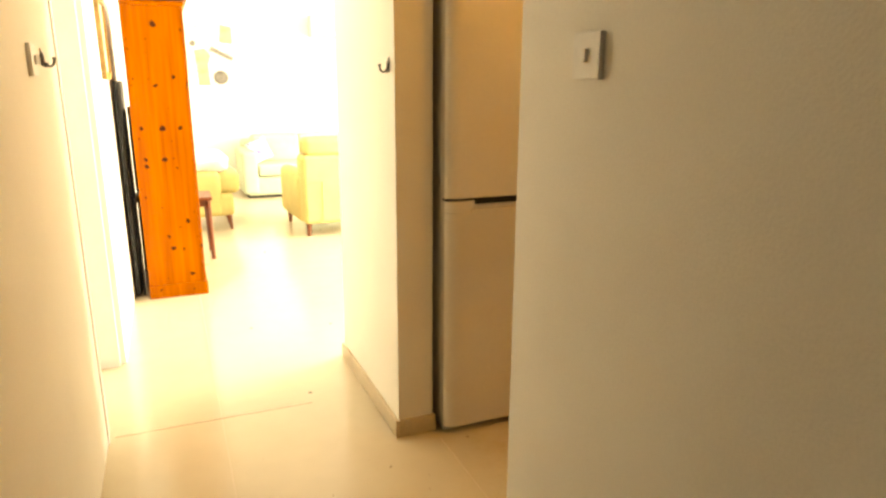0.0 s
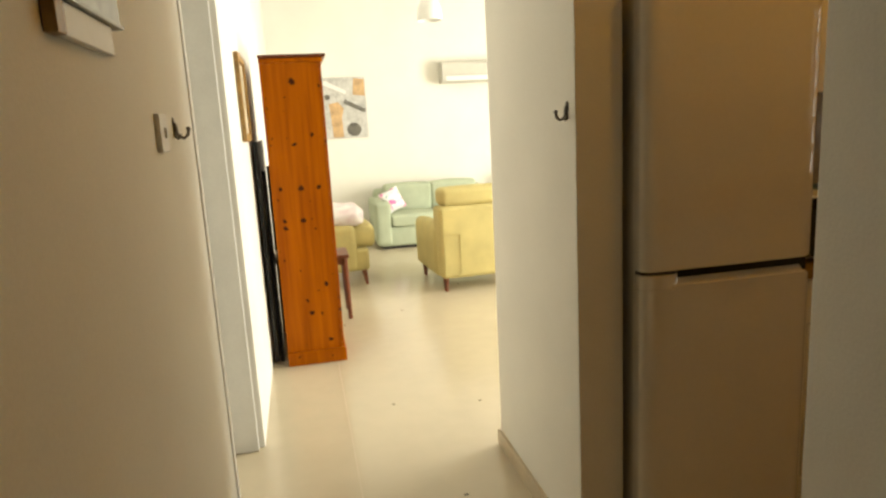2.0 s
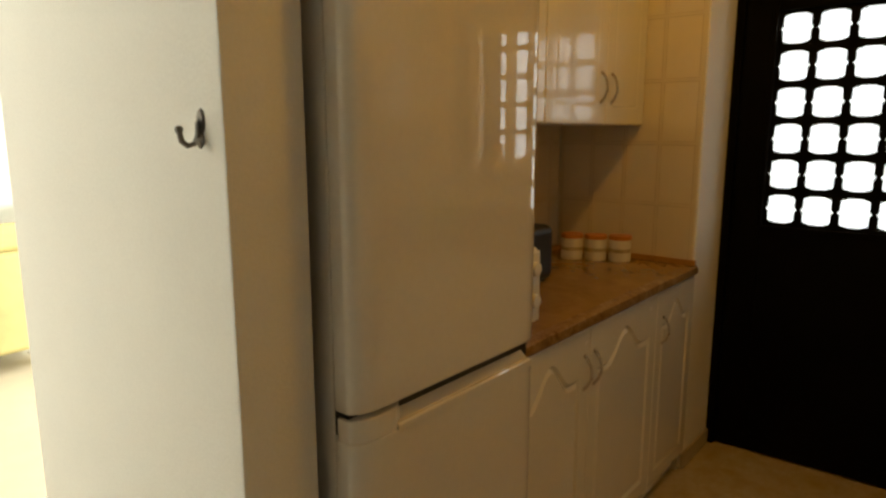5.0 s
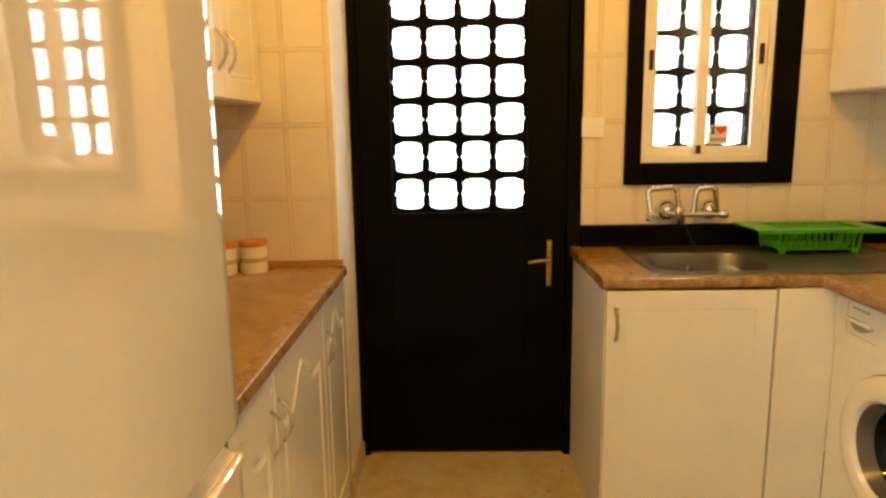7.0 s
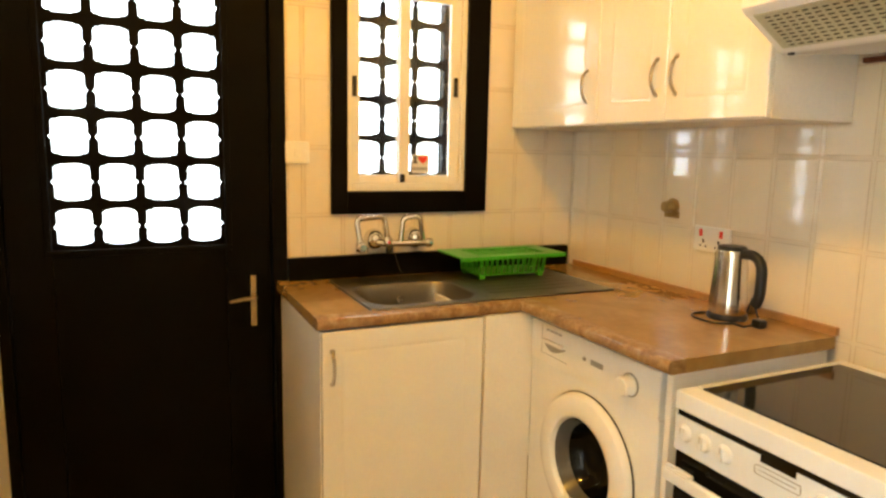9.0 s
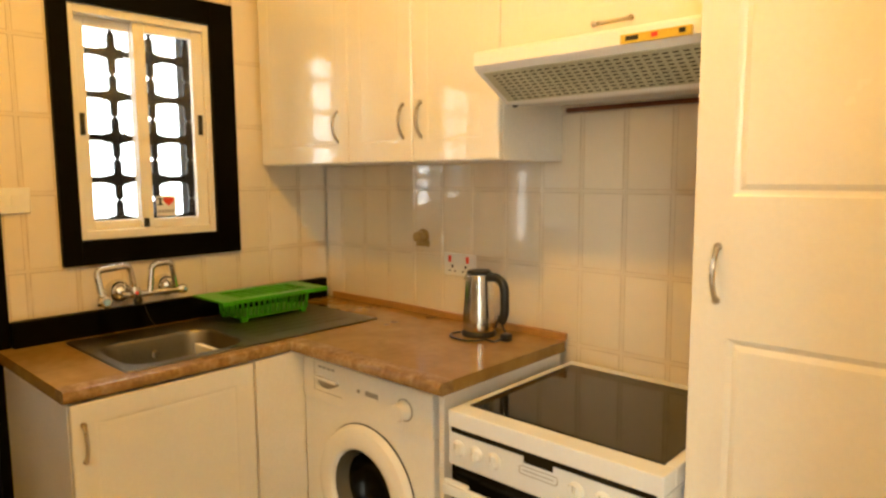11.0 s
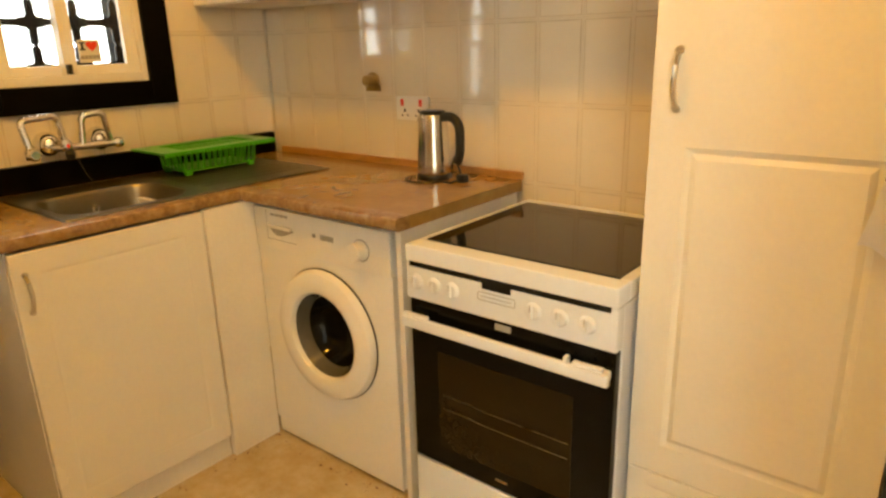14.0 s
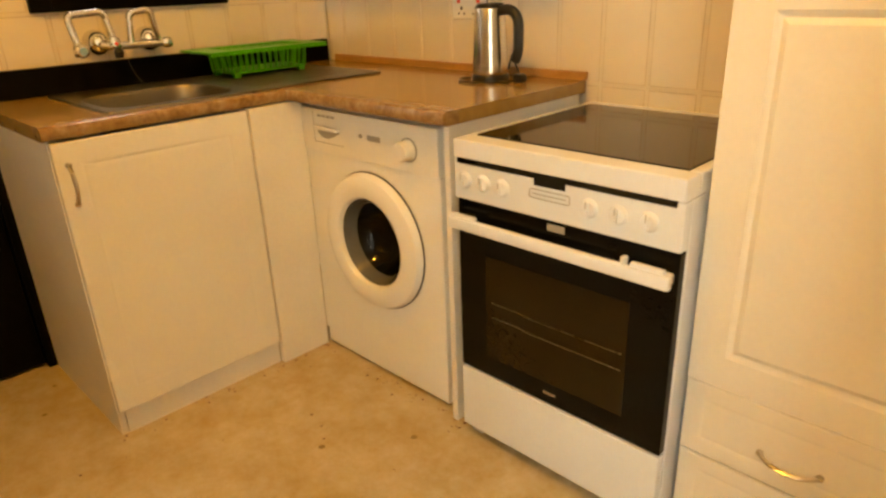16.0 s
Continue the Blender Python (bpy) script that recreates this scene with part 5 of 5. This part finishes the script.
def tile_wall(wall, ax, plane, u0, u1, v0, v1, uo, holes=()):
    """Lays 15 x 25 cm tiles over a stretch of wall, clipped at its ends and round the holes."""
    base = WORLD_AT[wall.name]
    k = math.floor((u0 - uo) / 0.15)
    while uo + k * 0.15 < u1 - 1e-6:
        a0, a1 = uo + k * 0.15, uo + (k + 1) * 0.15
        j = math.floor((v0 - 0.89) / 0.25)
        while 0.89 + j * 0.25 < v1 - 1e-6:
            b0, b1 = 0.89 + j * 0.25, 0.89 + (j + 1) * 0.25
            rects = [(max(a0, u0), min(a1, u1), max(b0, v0), min(b1, v1))]
            for h0, h1, g0, g1 in holes:
                nxt = []
                for p0, p1, q0, q1 in rects:
                    if p1 <= h0 or p0 >= h1 or q1 <= g0 or q0 >= g1:
                        nxt.append((p0, p1, q0, q1))
                        continue
                    if p0 < h0:
                        nxt.append((p0, h0, q0, q1))
                    if p1 > h1:
                        nxt.append((h1, p1, q0, q1))
                    m0, m1 = max(p0, h0), min(p1, h1)
                    if q0 < g0:
                        nxt.append((m0, m1, q0, g0))
                    if q1 > g1:
                        nxt.append((m0, m1, g1, q1))
                rects = nxt
            for p0, p1, q0, q1 in rects:
                if p1 - p0 < 0.006 or q1 - q0 < 0.006:
                    continue
                ob = new("tile", tile_mesh(p1 - p0, q1 - q0, ax))
                c, v = (p0 + p1) / 2, (q0 + q1) / 2
                place = Vector((plane, c, v)) if ax == "x" else Vector((c, plane, v))
                ob.parent = wall
                ob.location = place - base
                a, b = tilt.uniform(-0.35, 0.35), tilt.uniform(-0.35, 0.35)
                ob.rotation_euler = (0, radians(a), radians(b)) if ax == "x" else (radians(a), 0, radians(b))
            j += 1
        k += 1


obj = bpy.data.objects


def grout(wall, *b):
    part("grout", cube(*b), GROUT, wall)


grout(wall_east, 4.0025, 4.0079, 0.0, WY0, 0.66, 2.15)
grout(wall_east, 4.0025, 4.0079, WY1, DY0, 0.66, 2.15)
grout(wall_east, 4.0025, 4.0079, WY0, WY1, 0.66, WZ0)
grout(obj["wall_kitchen_south"], 2.104, 4.0, -0.0079, -0.0025, 0.66, 2.15)
grout(obj["wall_kitchen_return"], 3.6625, 3.6679, 2.18, 2.8, 0.66, 2.3)
grout(obj["wall_kitchen_north"], 2.26, 3.66, 2.8025, 2.8079, 0.9, 1.65)
tile_wall(wall_east, "x", 4.008, 0.0, DY0, 0.66, 2.15, 0.0, [(WY0, WY1, WZ0, WZ1)])
tile_wall(obj["wall_kitchen_south"], "y", -0.008, 2.104, 4.0, 0.66, 2.15, 2.535 - 0.6)
tile_wall(obj["wall_kitchen_return"], "x", 3.668, 2.178, 2.80, 0.66, 2.3, 2.19)
tile_wall(obj["wall_kitchen_north"], "n", 2.808, 2.26, 3.66, 0.9, 1.65, 2.22)

# crumbs on the kitchen floor
bm = bmesh.new()
rnd = random.Random(5)
spots = [(rnd.uniform(1.7, 3.35), rnd.uniform(0.68, 2.1)) for k in range(85)]
spots += [(rnd.uniform(0.75, 1.7), rnd.uniform(1.0, 2.3)) for k in range(34)]
spots += [(rnd.uniform(2.72, 3.4), rnd.gauss(0.6, 0.014)) for k in range(46)]
spots += [(rnd.gauss(3.385, 0.012), rnd.uniform(0.62, 1.3)) for k in range(46)]
spots += [(rnd.gauss(2.72, 0.012), rnd.uniform(0.58, 0.66)) for k in range(14)]
for x, y in spots:
    r = rnd.choice((0.001, 0.0015, 0.002, 0.003, 0.005))
    a0 = rnd.uniform(0, 6.28)
    ring = [bm.verts.new((x + r * rnd.uniform(0.5, 1.3) * math.cos(a0 + j * 1.0472), y + r * rnd.uniform(0.5, 1.1) * math.sin(a0 + j * 1.0472), 0.0003)) for j in range(6)]
    tip = bm.verts.new((x, y, 0.0004 + r * 0.5))
    for j in range(6):
        bm.faces.new((ring[j], ring[(j + 1) % 6], tip))
whole("crumbs", bm, DARKPINE, "small dark crumbs and chips scattered on the floor", "crumbs", "stuff")

# ---- corridor fittings ----
def coat_hook(at, out):
    """A double coat hook; out: +1 faces +x, -1 faces -x."""
    x, y, z = at
    h = thing("coat_hook", at, "small dark metal double coat hook on the wall", "coat hook")
    bm = lathe(bmesh.new(), [(0.0, 0.005 * out), (0.008, 0.004 * out), (0.01, 0.0)], (0, 0, 0), "x", 16)
    for v in bm.verts:
        v.co = Vector((x + v.co.x, y + v.co.y, z + 0.014 + v.co.z * 1.9))
    part("plate", bm, PEWTER, h)
    arm = [(x, y, z + 0.022), (x + 0.006 * out, y, z + 0.012), (x + 0.007 * out, y, z - 0.006), (x + 0.013 * out, y, z - 0.018), (x + 0.024 * out, y, z - 0.021), (x + 0.033 * out, y, z - 0.014), (x + 0.036 * out, y, z)]
    bm = tube(bmesh.new(), arm, 0.0042, 8)
    lathe(bm, [(0.0, -0.006), (0.005, -0.004), (0.006, 0.0), (0.005, 0.004), (0.0, 0.006)], (x + 0.036 * out, y, z + 0.002), "z", 12)
    part("upper_hook", bm, PEWTER, h)
    part("lower_hook", tube(bmesh.new(), [(x + 0.002 * out, y, z - 0.004), (x + 0.004 * out, y - 0.006, z - 0.016), (x + 0.012 * out, y - 0.014, z - 0.022), (x + 0.02 * out, y - 0.02, z - 0.012)], 0.0036, 8), PEWTER, h)
    return h


coat_hook((0.43, 2.17, 1.447), 1)
coat_hook((1.505, 2.185, 1.44), -1)


def switch_plate(x, y, z, out):
    s = thing("light_switch", (x, y, z), "white square wall switch on the corridor wall", "light switch")
    part("plate", cube(min(x, x + 0.012 * out), max(x, x + 0.012 * out), y - 0.043, y + 0.043, z - 0.043, z + 0.043, 0.003), PLASTIC, s)
    part("rocker", cube(min(x + 0.011 * out, x + 0.018 * out), max(x + 0.011 * out, x + 0.018 * out), y - 0.006, y + 0.008, z - 0.012, z + 0.012, 0.002), PLASTIC, s)


switch_plate(0.43, 1.985, 1.44, 1)
switch_plate(1.50, 0.95, 1.44, -1)

fp1 = thing("framed_print", (0.431, 1.49, 1.57), "grey print on an aged white board with a wooden strip", "picture")
part("print", cube(0.4315, 0.452, 1.402, 1.655, 1.626, 2.05, 0.002), GREYPR, fp1, "grey mottled print")
# black strip paints the shadow gap between side strip and print
part("shadow_gap", cube(0.4312, 0.441, 1.362, 1.401, 1.62, 2.05), BLACKPL, fp1, "narrow black strip standing in for a shadow gap")
part("side_strip", cube(0.4312, 0.45, 1.325, 1.3615, 1.57, 2.06, 0.003), GOLDFR, fp1, "brown wooden side strip")
part("board", cube(0.4312, 0.447, 1.362, 1.612, 1.571, 1.6175, 0.003), PLASTIC, fp1, "aged white backing board")
part("underside_line", cube(0.4312, 0.456, 1.365, 1.662, 1.618, 1.6255, 0.002), PEWTER, fp1, "dark line along the print's lower edge")

fp2 = thing("framed_picture", (0.462, 4.1, 1.39), "small old print in a gilt wooden frame", "picture")
bm = bmesh.new()
for b in ((3.88, 4.31, 1.385, 1.425), (3.88, 4.31, 1.79, 1.83), (3.88, 3.92, 1.425, 1.79), (4.27, 4.31, 1.425, 1.79)):
    box(bm, 0.463, 0.487, *b, 0.004)
part("picture_frame", bm, GOLDFR, fp2)
part("print", cube(0.464, 0.474, 3.92, 4.27, 1.425, 1.79), PAPER, fp2)

# ---- living room ----
pb = thing("bookcase", (0.735, 4.8, 0), "tall knotty pine bookcase with a dark cornice", "bookcase")
PX0, PX1, PY0, PY1, PH = 0.56, 0.905, 4.335, 5.2, 1.855
part("side", cube(PX0, PX1 - 0.012, PY0 + 0.006, PY0 + 0.028, 0.08, PH - 0.03, 0.002), PINE, pb)
part("side", cube(PX0, PX1 - 0.012, PY1 - 0.028, PY1 - 0.006, 0.08, PH - 0.03, 0.002), PINE, pb)
part("plinth", cube(PX0 - 0.002, PX1 + 0.012, PY0 - 0.008, PY1 + 0.008, 0.0, 0.088, 0.006), PINE, pb)
bm = cube(PX0 - 0.004, PX1 + 0.03, PY0 - 0.016, PY1 + 0.016, PH - 0.016, PH, 0.003)
part("cornice", bm, DARKPINE, pb, "dark stained cornice")
part("moulding", cube(PX0 - 0.001, PX1 + 0.012, PY0 - 0.004, PY1 + 0.004, PH - 0.045, PH - 0.016, 0.008, 3), PINE, pb)
part("back", cube(PX0, PX0 + 0.01, PY0 + 0.028, PY1 - 0.028, 0.088, PH - 0.045), PINE, pb)
for k in range(5):
    z = 0.09 + k * 0.34
    part("shelf", cube(PX0 + 0.01, PX1 - 0.02, PY0 + 0.028, PY1 - 0.028, z, z + 0.02, 0.002), PINE, pb)
part("stile", cube(PX1 - 0.012, PX1 + 0.002, PY0 + 0.004, PY0 + 0.05, 0.088, PH - 0.045, 0.003), PINE, pb)
part("stile", cube(PX1 - 0.012, PX1 + 0.002, PY1 - 0.05, PY1 - 0.004, 0.088, PH - 0.045, 0.003), PINE, pb)
fb = thing("folded_table", (0.51, 4.8, 0), "black folded table standing between wall and bookcase", "folded table")
part("top", cube(0.478, 0.502, 4.40, 5.15, 0.02, 1.375, 0.006), BLACKPL, fb)
for y in (4.46, 5.08):
    part("leg", tube(bmesh.new(), [(0.522, y, 0.0), (0.522, y, 1.2)], 0.012, 8), BLACKPL, fb)
part("stretcher", tube(bmesh.new(), [(0.522, 4.46, 0.6), (0.522, 5.08, 0.6)], 0.01, 8), BLACKPL, fb)

st = thing("stool", (0.9, 5.4, 0), "red-brown wooden stool with splayed legs", "stool")
part("seat", cube(0.70, 1.035, 5.22, 5.545, 0.47, 0.50, 0.008), REDWD, st)
part("apron", cube(0.725, 1.01, 5.245, 5.52, 0.42, 0.47, 0.003), REDWD, st)
for x, dx in ((0.735, -0.01), (1.0, 0.012)):
    for y, dy in ((5.255, -0.01), (5.51, 0.01)):
        part("leg", tube(bmesh.new(), [(x + dx, y + dy, 0.0), (x, y, 0.47)], 0.017, 8, 0.022), REDWD, st)


def soft(x0, x1, y0, y1, z0, z1, r, swell=0.0, seed=0):
    """A stuffed block with round edges and a slight swell."""
    bm = cube(x0, x1, y0, y1, z0, z1, r, 4)
    bmesh.ops.subdivide_edges(bm, edges=[e for e in bm.edges if e.calc_length() > 0.09], cuts=4, use_grid_fill=True)
    c = Vector(((x0 + x1) / 2, (y0 + y1) / 2, (z0 + z1) / 2))
    h = Vector(((x1 - x0) / 2, (y1 - y0) / 2, (z1 - z0) / 2))
    for v in bm.verts:
        q = Vector([(v.co[i] - c[i]) / h[i] for i in range(3)])
        for i in range(3):
            j, k = (i + 1) % 3, (i + 2) % 3
            v.co[i] += q[i] * swell * max(0, 1 - q[j] ** 2) * max(0, 1 - q[k] ** 2)
        v.co += noise.noise_vector(v.co * 5 + Vector((seed, 0, 0))) * 0.006
    return bm


def turned(bm, at, deg):
    bmesh.ops.rotate(bm, verts=bm.verts, cent=at, matrix=Matrix.Rotation(radians(deg), 3, "Z"))
    return bm


# armchair seen from its back
def armchair(cx, cy, deg, label):
    """Facing +y before it turns; cx, cy is the middle of its footprint."""
    at = Vector((cx, cy, 0))
    c = thing("armchair", (cx, cy, 0), label, "armchair")
    w, dp = 0.42, 0.40
    def add(name, bm, mat=CREAM, lab=""):
        part(name, turned(bm, at, deg), mat, c, lab, 60)
    add("base", soft(cx - w + 0.05, cx + w - 0.05, cy - dp + 0.06, cy + dp - 0.03, 0.11, 0.33, 0.03, 0.006, 1))
    add("seat_cushion", soft(cx - w + 0.13, cx + w - 0.13, cy - dp + 0.22, cy + dp + 0.02, 0.33, 0.47, 0.05, 0.02, 2))
    add("backrest", soft(cx - w + 0.02, cx + w - 0.02, cy - dp - 0.03, cy - dp + 0.2, 0.12, 0.735, 0.035, 0.008, 3))
    add("headrest", soft(cx - w + 0.05, cx + w - 0.05, cy - dp - 0.02, cy - dp + 0.2, 0.735, 0.885, 0.045, 0.01, 4))
    for s in (-1, 1):
        x0, x1 = sorted((cx + s * (w - 0.14), cx + s * (w + 0.0)))
        add("armrest", soft(x0, x1, cy - dp + 0.08, cy + dp, 0.12, 0.57, 0.06, 0.012, 5 + s))
        for y in (cy - dp + 0.04, cy + dp - 0.06):
            x = cx + s * (w - 0.07)
            add("leg", tube(bmesh.new(), [(x, y, 0.0), (x, y, 0.125)], 0.017, 10, 0.027), REDWD)
    bm = tube(bmesh.new(), bend([(cx - w + 0.04, cy - dp - 0.036, 0.50), (cx - w + 0.19, cy - dp - 0.04, 0.50), (cx - w + 0.19, cy - dp - 0.04, 0.14)], 0.02, 3), 0.0035, 6)
    add("piping", bm)
    return c


armchair(2.20, 6.12, 4, "mustard cream upholstered armchair with wooden legs")
ac2 = thing("armchair", (0.94, 6.62, 0), "mustard cream armchair with a loose front cushion", "armchair")
part("base", soft(0.62, 1.28, 6.27, 7.0, 0.13, 0.34, 0.03, 0.006, 11), CREAM, ac2, "", 60)
part("seat_cushion", soft(0.75, 1.35, 6.33, 6.95, 0.34, 0.53, 0.04, 0.012, 12), CREAM, ac2, "", 60)
part("armrest", soft(0.56, 1.17, 6.24, 6.38, 0.14, 0.56, 0.05, 0.01, 13), CREAM, ac2, "", 60)
part("armrest", soft(0.56, 1.17, 6.92, 7.06, 0.14, 0.56, 0.05, 0.01, 14), CREAM, ac2, "", 60)
part("backrest", soft(0.52, 0.72, 6.26, 7.04, 0.14, 0.86, 0.06, 0.012, 15), CREAM, ac2, "", 60)
for x in (0.6, 1.25):
    for y in (6.3, 6.97):
        part("leg", tube(bmesh.new(), [(x, y, 0.0), (x - 0.02, y, 0.14)], 0.014, 10, 0.028), REDWD, ac2)
pl = thing("throw", (0.95, 6.55, 0.55), "crumpled pale white and pink throw lying on the armchair", "throw")
bm = soft(0.70, 1.24, 6.28, 6.85, 0.555, 0.70, 0.05, 0.035, 21)
for v in bm.verts:
    v.co += noise.noise_vector(v.co * 9) * 0.035
    v.co.z = max(v.co.z, 0.545)
part("cloth", bm, THROW, pl, "", 60)

sf = thing("sofa", (2.28, 8.28, 0), "sage green two-seat sofa against the far wall", "sofa")
part("base", soft(1.58, 3.0, 7.9, 8.66, 0.03, 0.26, 0.03, 0.005, 31), SAGE, sf, "", 60)
# shade below the sofa's base, built as a dark block
part("skirt_shadow", cube(1.6, 2.98, 7.93, 8.6, 0.0, 0.035), HOLE, sf, "dark block standing in for the shade under the sofa")
for x0, x1, s in ((1.72, 2.285, 0), (2.29, 2.86, 1)):
    part("seat_cushion", soft(x0, x1, 7.86, 8.45, 0.26, 0.40, 0.03, 0.008, 32 + s), SAGE, sf, "", 60)
    part("back_cushion", soft(x0, x1, 8.3, 8.52, 0.385, 0.715, 0.035, 0.016, 34 + s), SAGE, sf, "", 60)
part("backrest", soft(1.6, 2.98, 8.48, 8.68, 0.2, 0.65, 0.05, 0.005, 36), SAGE, sf, "", 60)
for x0, x1 in ((1.535, 1.725), (2.855, 3.045)):
    part("armrest", soft(x0, x1, 7.88, 8.62, 0.05, 0.56, 0.04, 0.006, 37), SAGE, sf, "", 60)
cu = thing("cushion", (1.84, 8.2, 0.44), "small white cushion with a pink floral print", "cushion")
bm = bmesh.new()
NC = 10
sides = []
for sgn in (-1, 1):
    rows = []
    for j in range(NC + 1):
        rows.append([])
        for i in range(NC + 1):
            u, v = 2 * i / NC - 1, 2 * j / NC - 1
            pinch = 1 - 0.07 * (1 - abs(u)) * (abs(v) > 0.99) - 0.07 * (1 - abs(v)) * (abs(u) > 0.99)
            t = 0.062 * (max(0, 1 - u * u) * max(0, 1 - v * v)) ** 0.45 * sgn
            rows[-1].append(bm.verts.new((1.84 + 0.135 * u * pinch, 8.24 + t, 0.565 + 0.135 * v * pinch)))
    for j in range(NC):
        for i in range(NC):
            bm.faces.new((rows[j][i], rows[j][i + 1], rows[j + 1][i + 1], rows[j + 1][i]))
bmesh.ops.remove_doubles(bm, verts=bm.verts, dist=0.0005)
bmesh.ops.rotate(bm, verts=bm.verts, cent=(1.84, 8.24, 0.565), matrix=Matrix.Rotation(radians(22), 3, "Z") @ Matrix.Rotation(radians(-18), 3, "Y") @ Matrix.Rotation(radians(-20), 3, "X"))
bmesh.ops.translate(bm, verts=bm.verts, vec=(-0.06, -0.1, 0.385 - min(v.co.z for v in bm.verts)))
part("cover", bm, FLORAL, cu, "", 60)
sp = thing("speaker", (3.44, 8.45, 0), "slim black floor-standing loudspeaker", "loudspeaker")
part("cabinet", cube(3.37, 3.52, 8.32, 8.56, 0.0, 0.76, 0.006), BLACKPL, sp)
part("front", cube(3.38, 3.51, 8.312, 8.322, 0.03, 0.75, 0.003), HOLE, sp)

pc = thing("painting", (1.335, 8.71, 1.3), "abstract grey and orange canvas on the wall", "painting")
part("canvas", cube(1.062, 1.61, 8.692, 8.72, 1.303, 2.03, 0.004), CANVAS, pc)


def daub(pts, mat, depth):
    bm = bmesh.new()
    a = [bm.verts.new((x, 8.692 - depth, z)) for x, z in pts]
    b = [bm.verts.new((x, 8.6925, z)) for x, z in pts]
    bm.faces.new(a)
    for k in range(len(a)):
        bm.faces.new((a[k], a[(k + 1) % len(a)], b[(k + 1) % len(b)], b[k]))
    part("daub", bm, mat, pc)


daub([(1.18, 1.31), (1.31, 1.31), (1.30, 1.55), (1.33, 1.66), (1.27, 1.74), (1.15, 1.72), (1.17, 1.55)], ORANGE, 0.002)
daub([(1.45, 1.82), (1.60, 1.80), (1.60, 2.0), (1.47, 2.02)], ORANGE, 0.0025)
daub([(1.30 + 0.09 * math.cos(k * 0.6283) + 0.14, 1.40 + 0.085 * math.sin(k * 0.6283)) for k in range(10)], CHAR, 0.003)
daub([(1.14 + 0.035 * math.cos(k * 0.785), 1.80 + 0.035 * math.sin(k * 0.785)) for k in range(8)], CHAR, 0.0035)
daub([(1.33, 1.72), (1.58, 1.60), (1.60, 1.64), (1.35, 1.77)], CHAR, 0.0015)
daub([(1.09, 1.95), (1.36, 1.83), (1.37, 1.87), (1.12, 2.0)], PLASTIC, 0.0016)

air = thing("air_conditioner", (3.0, 8.62, 1.9), "white wall-mounted air conditioner", "air conditioner")
bm = bmesh.new()
edge_strip(bm, [(8.72, 1.905), (8.56, 1.905), (8.525, 1.925), (8.51, 1.96), (8.51, 2.12), (8.525, 2.15), (8.56, 2.165), (8.72, 2.165)], lambda s, a, b: (s, a, b), (2.555, 3.405))
part("body", bm, ACWHITE, air, "", 50)
part("flap", cube(2.60, 3.36, 8.505, 8.53, 1.925, 1.985, 0.006), PLASTIC, air)
part("slot", cube(2.59, 3.37, 8.507, 8.53, 1.992, 1.998), GREYPL, air)

pd = thing("pendant_lamp", (1.95, 6.2, 2.3), "frosted glass pendant lamp hanging from the ceiling", "lamp")
part("shade", lathe(bmesh.new(), [(0.02, 2.50), (0.04, 2.49), (0.075, 2.46), (0.10, 2.40), (0.11, 2.32), (0.106, 2.30), (0.10, 2.32), (0.09, 2.40), (0.065, 2.45), (0.02, 2.48)], (1.95, 6.2, 0), "z", 32), GLASSY, pd)
part("cord", tube(bmesh.new(), [(1.95, 6.2, 2.49), (1.95, 6.2, 2.95)], 0.0025, 8), PLASTIC, pd)
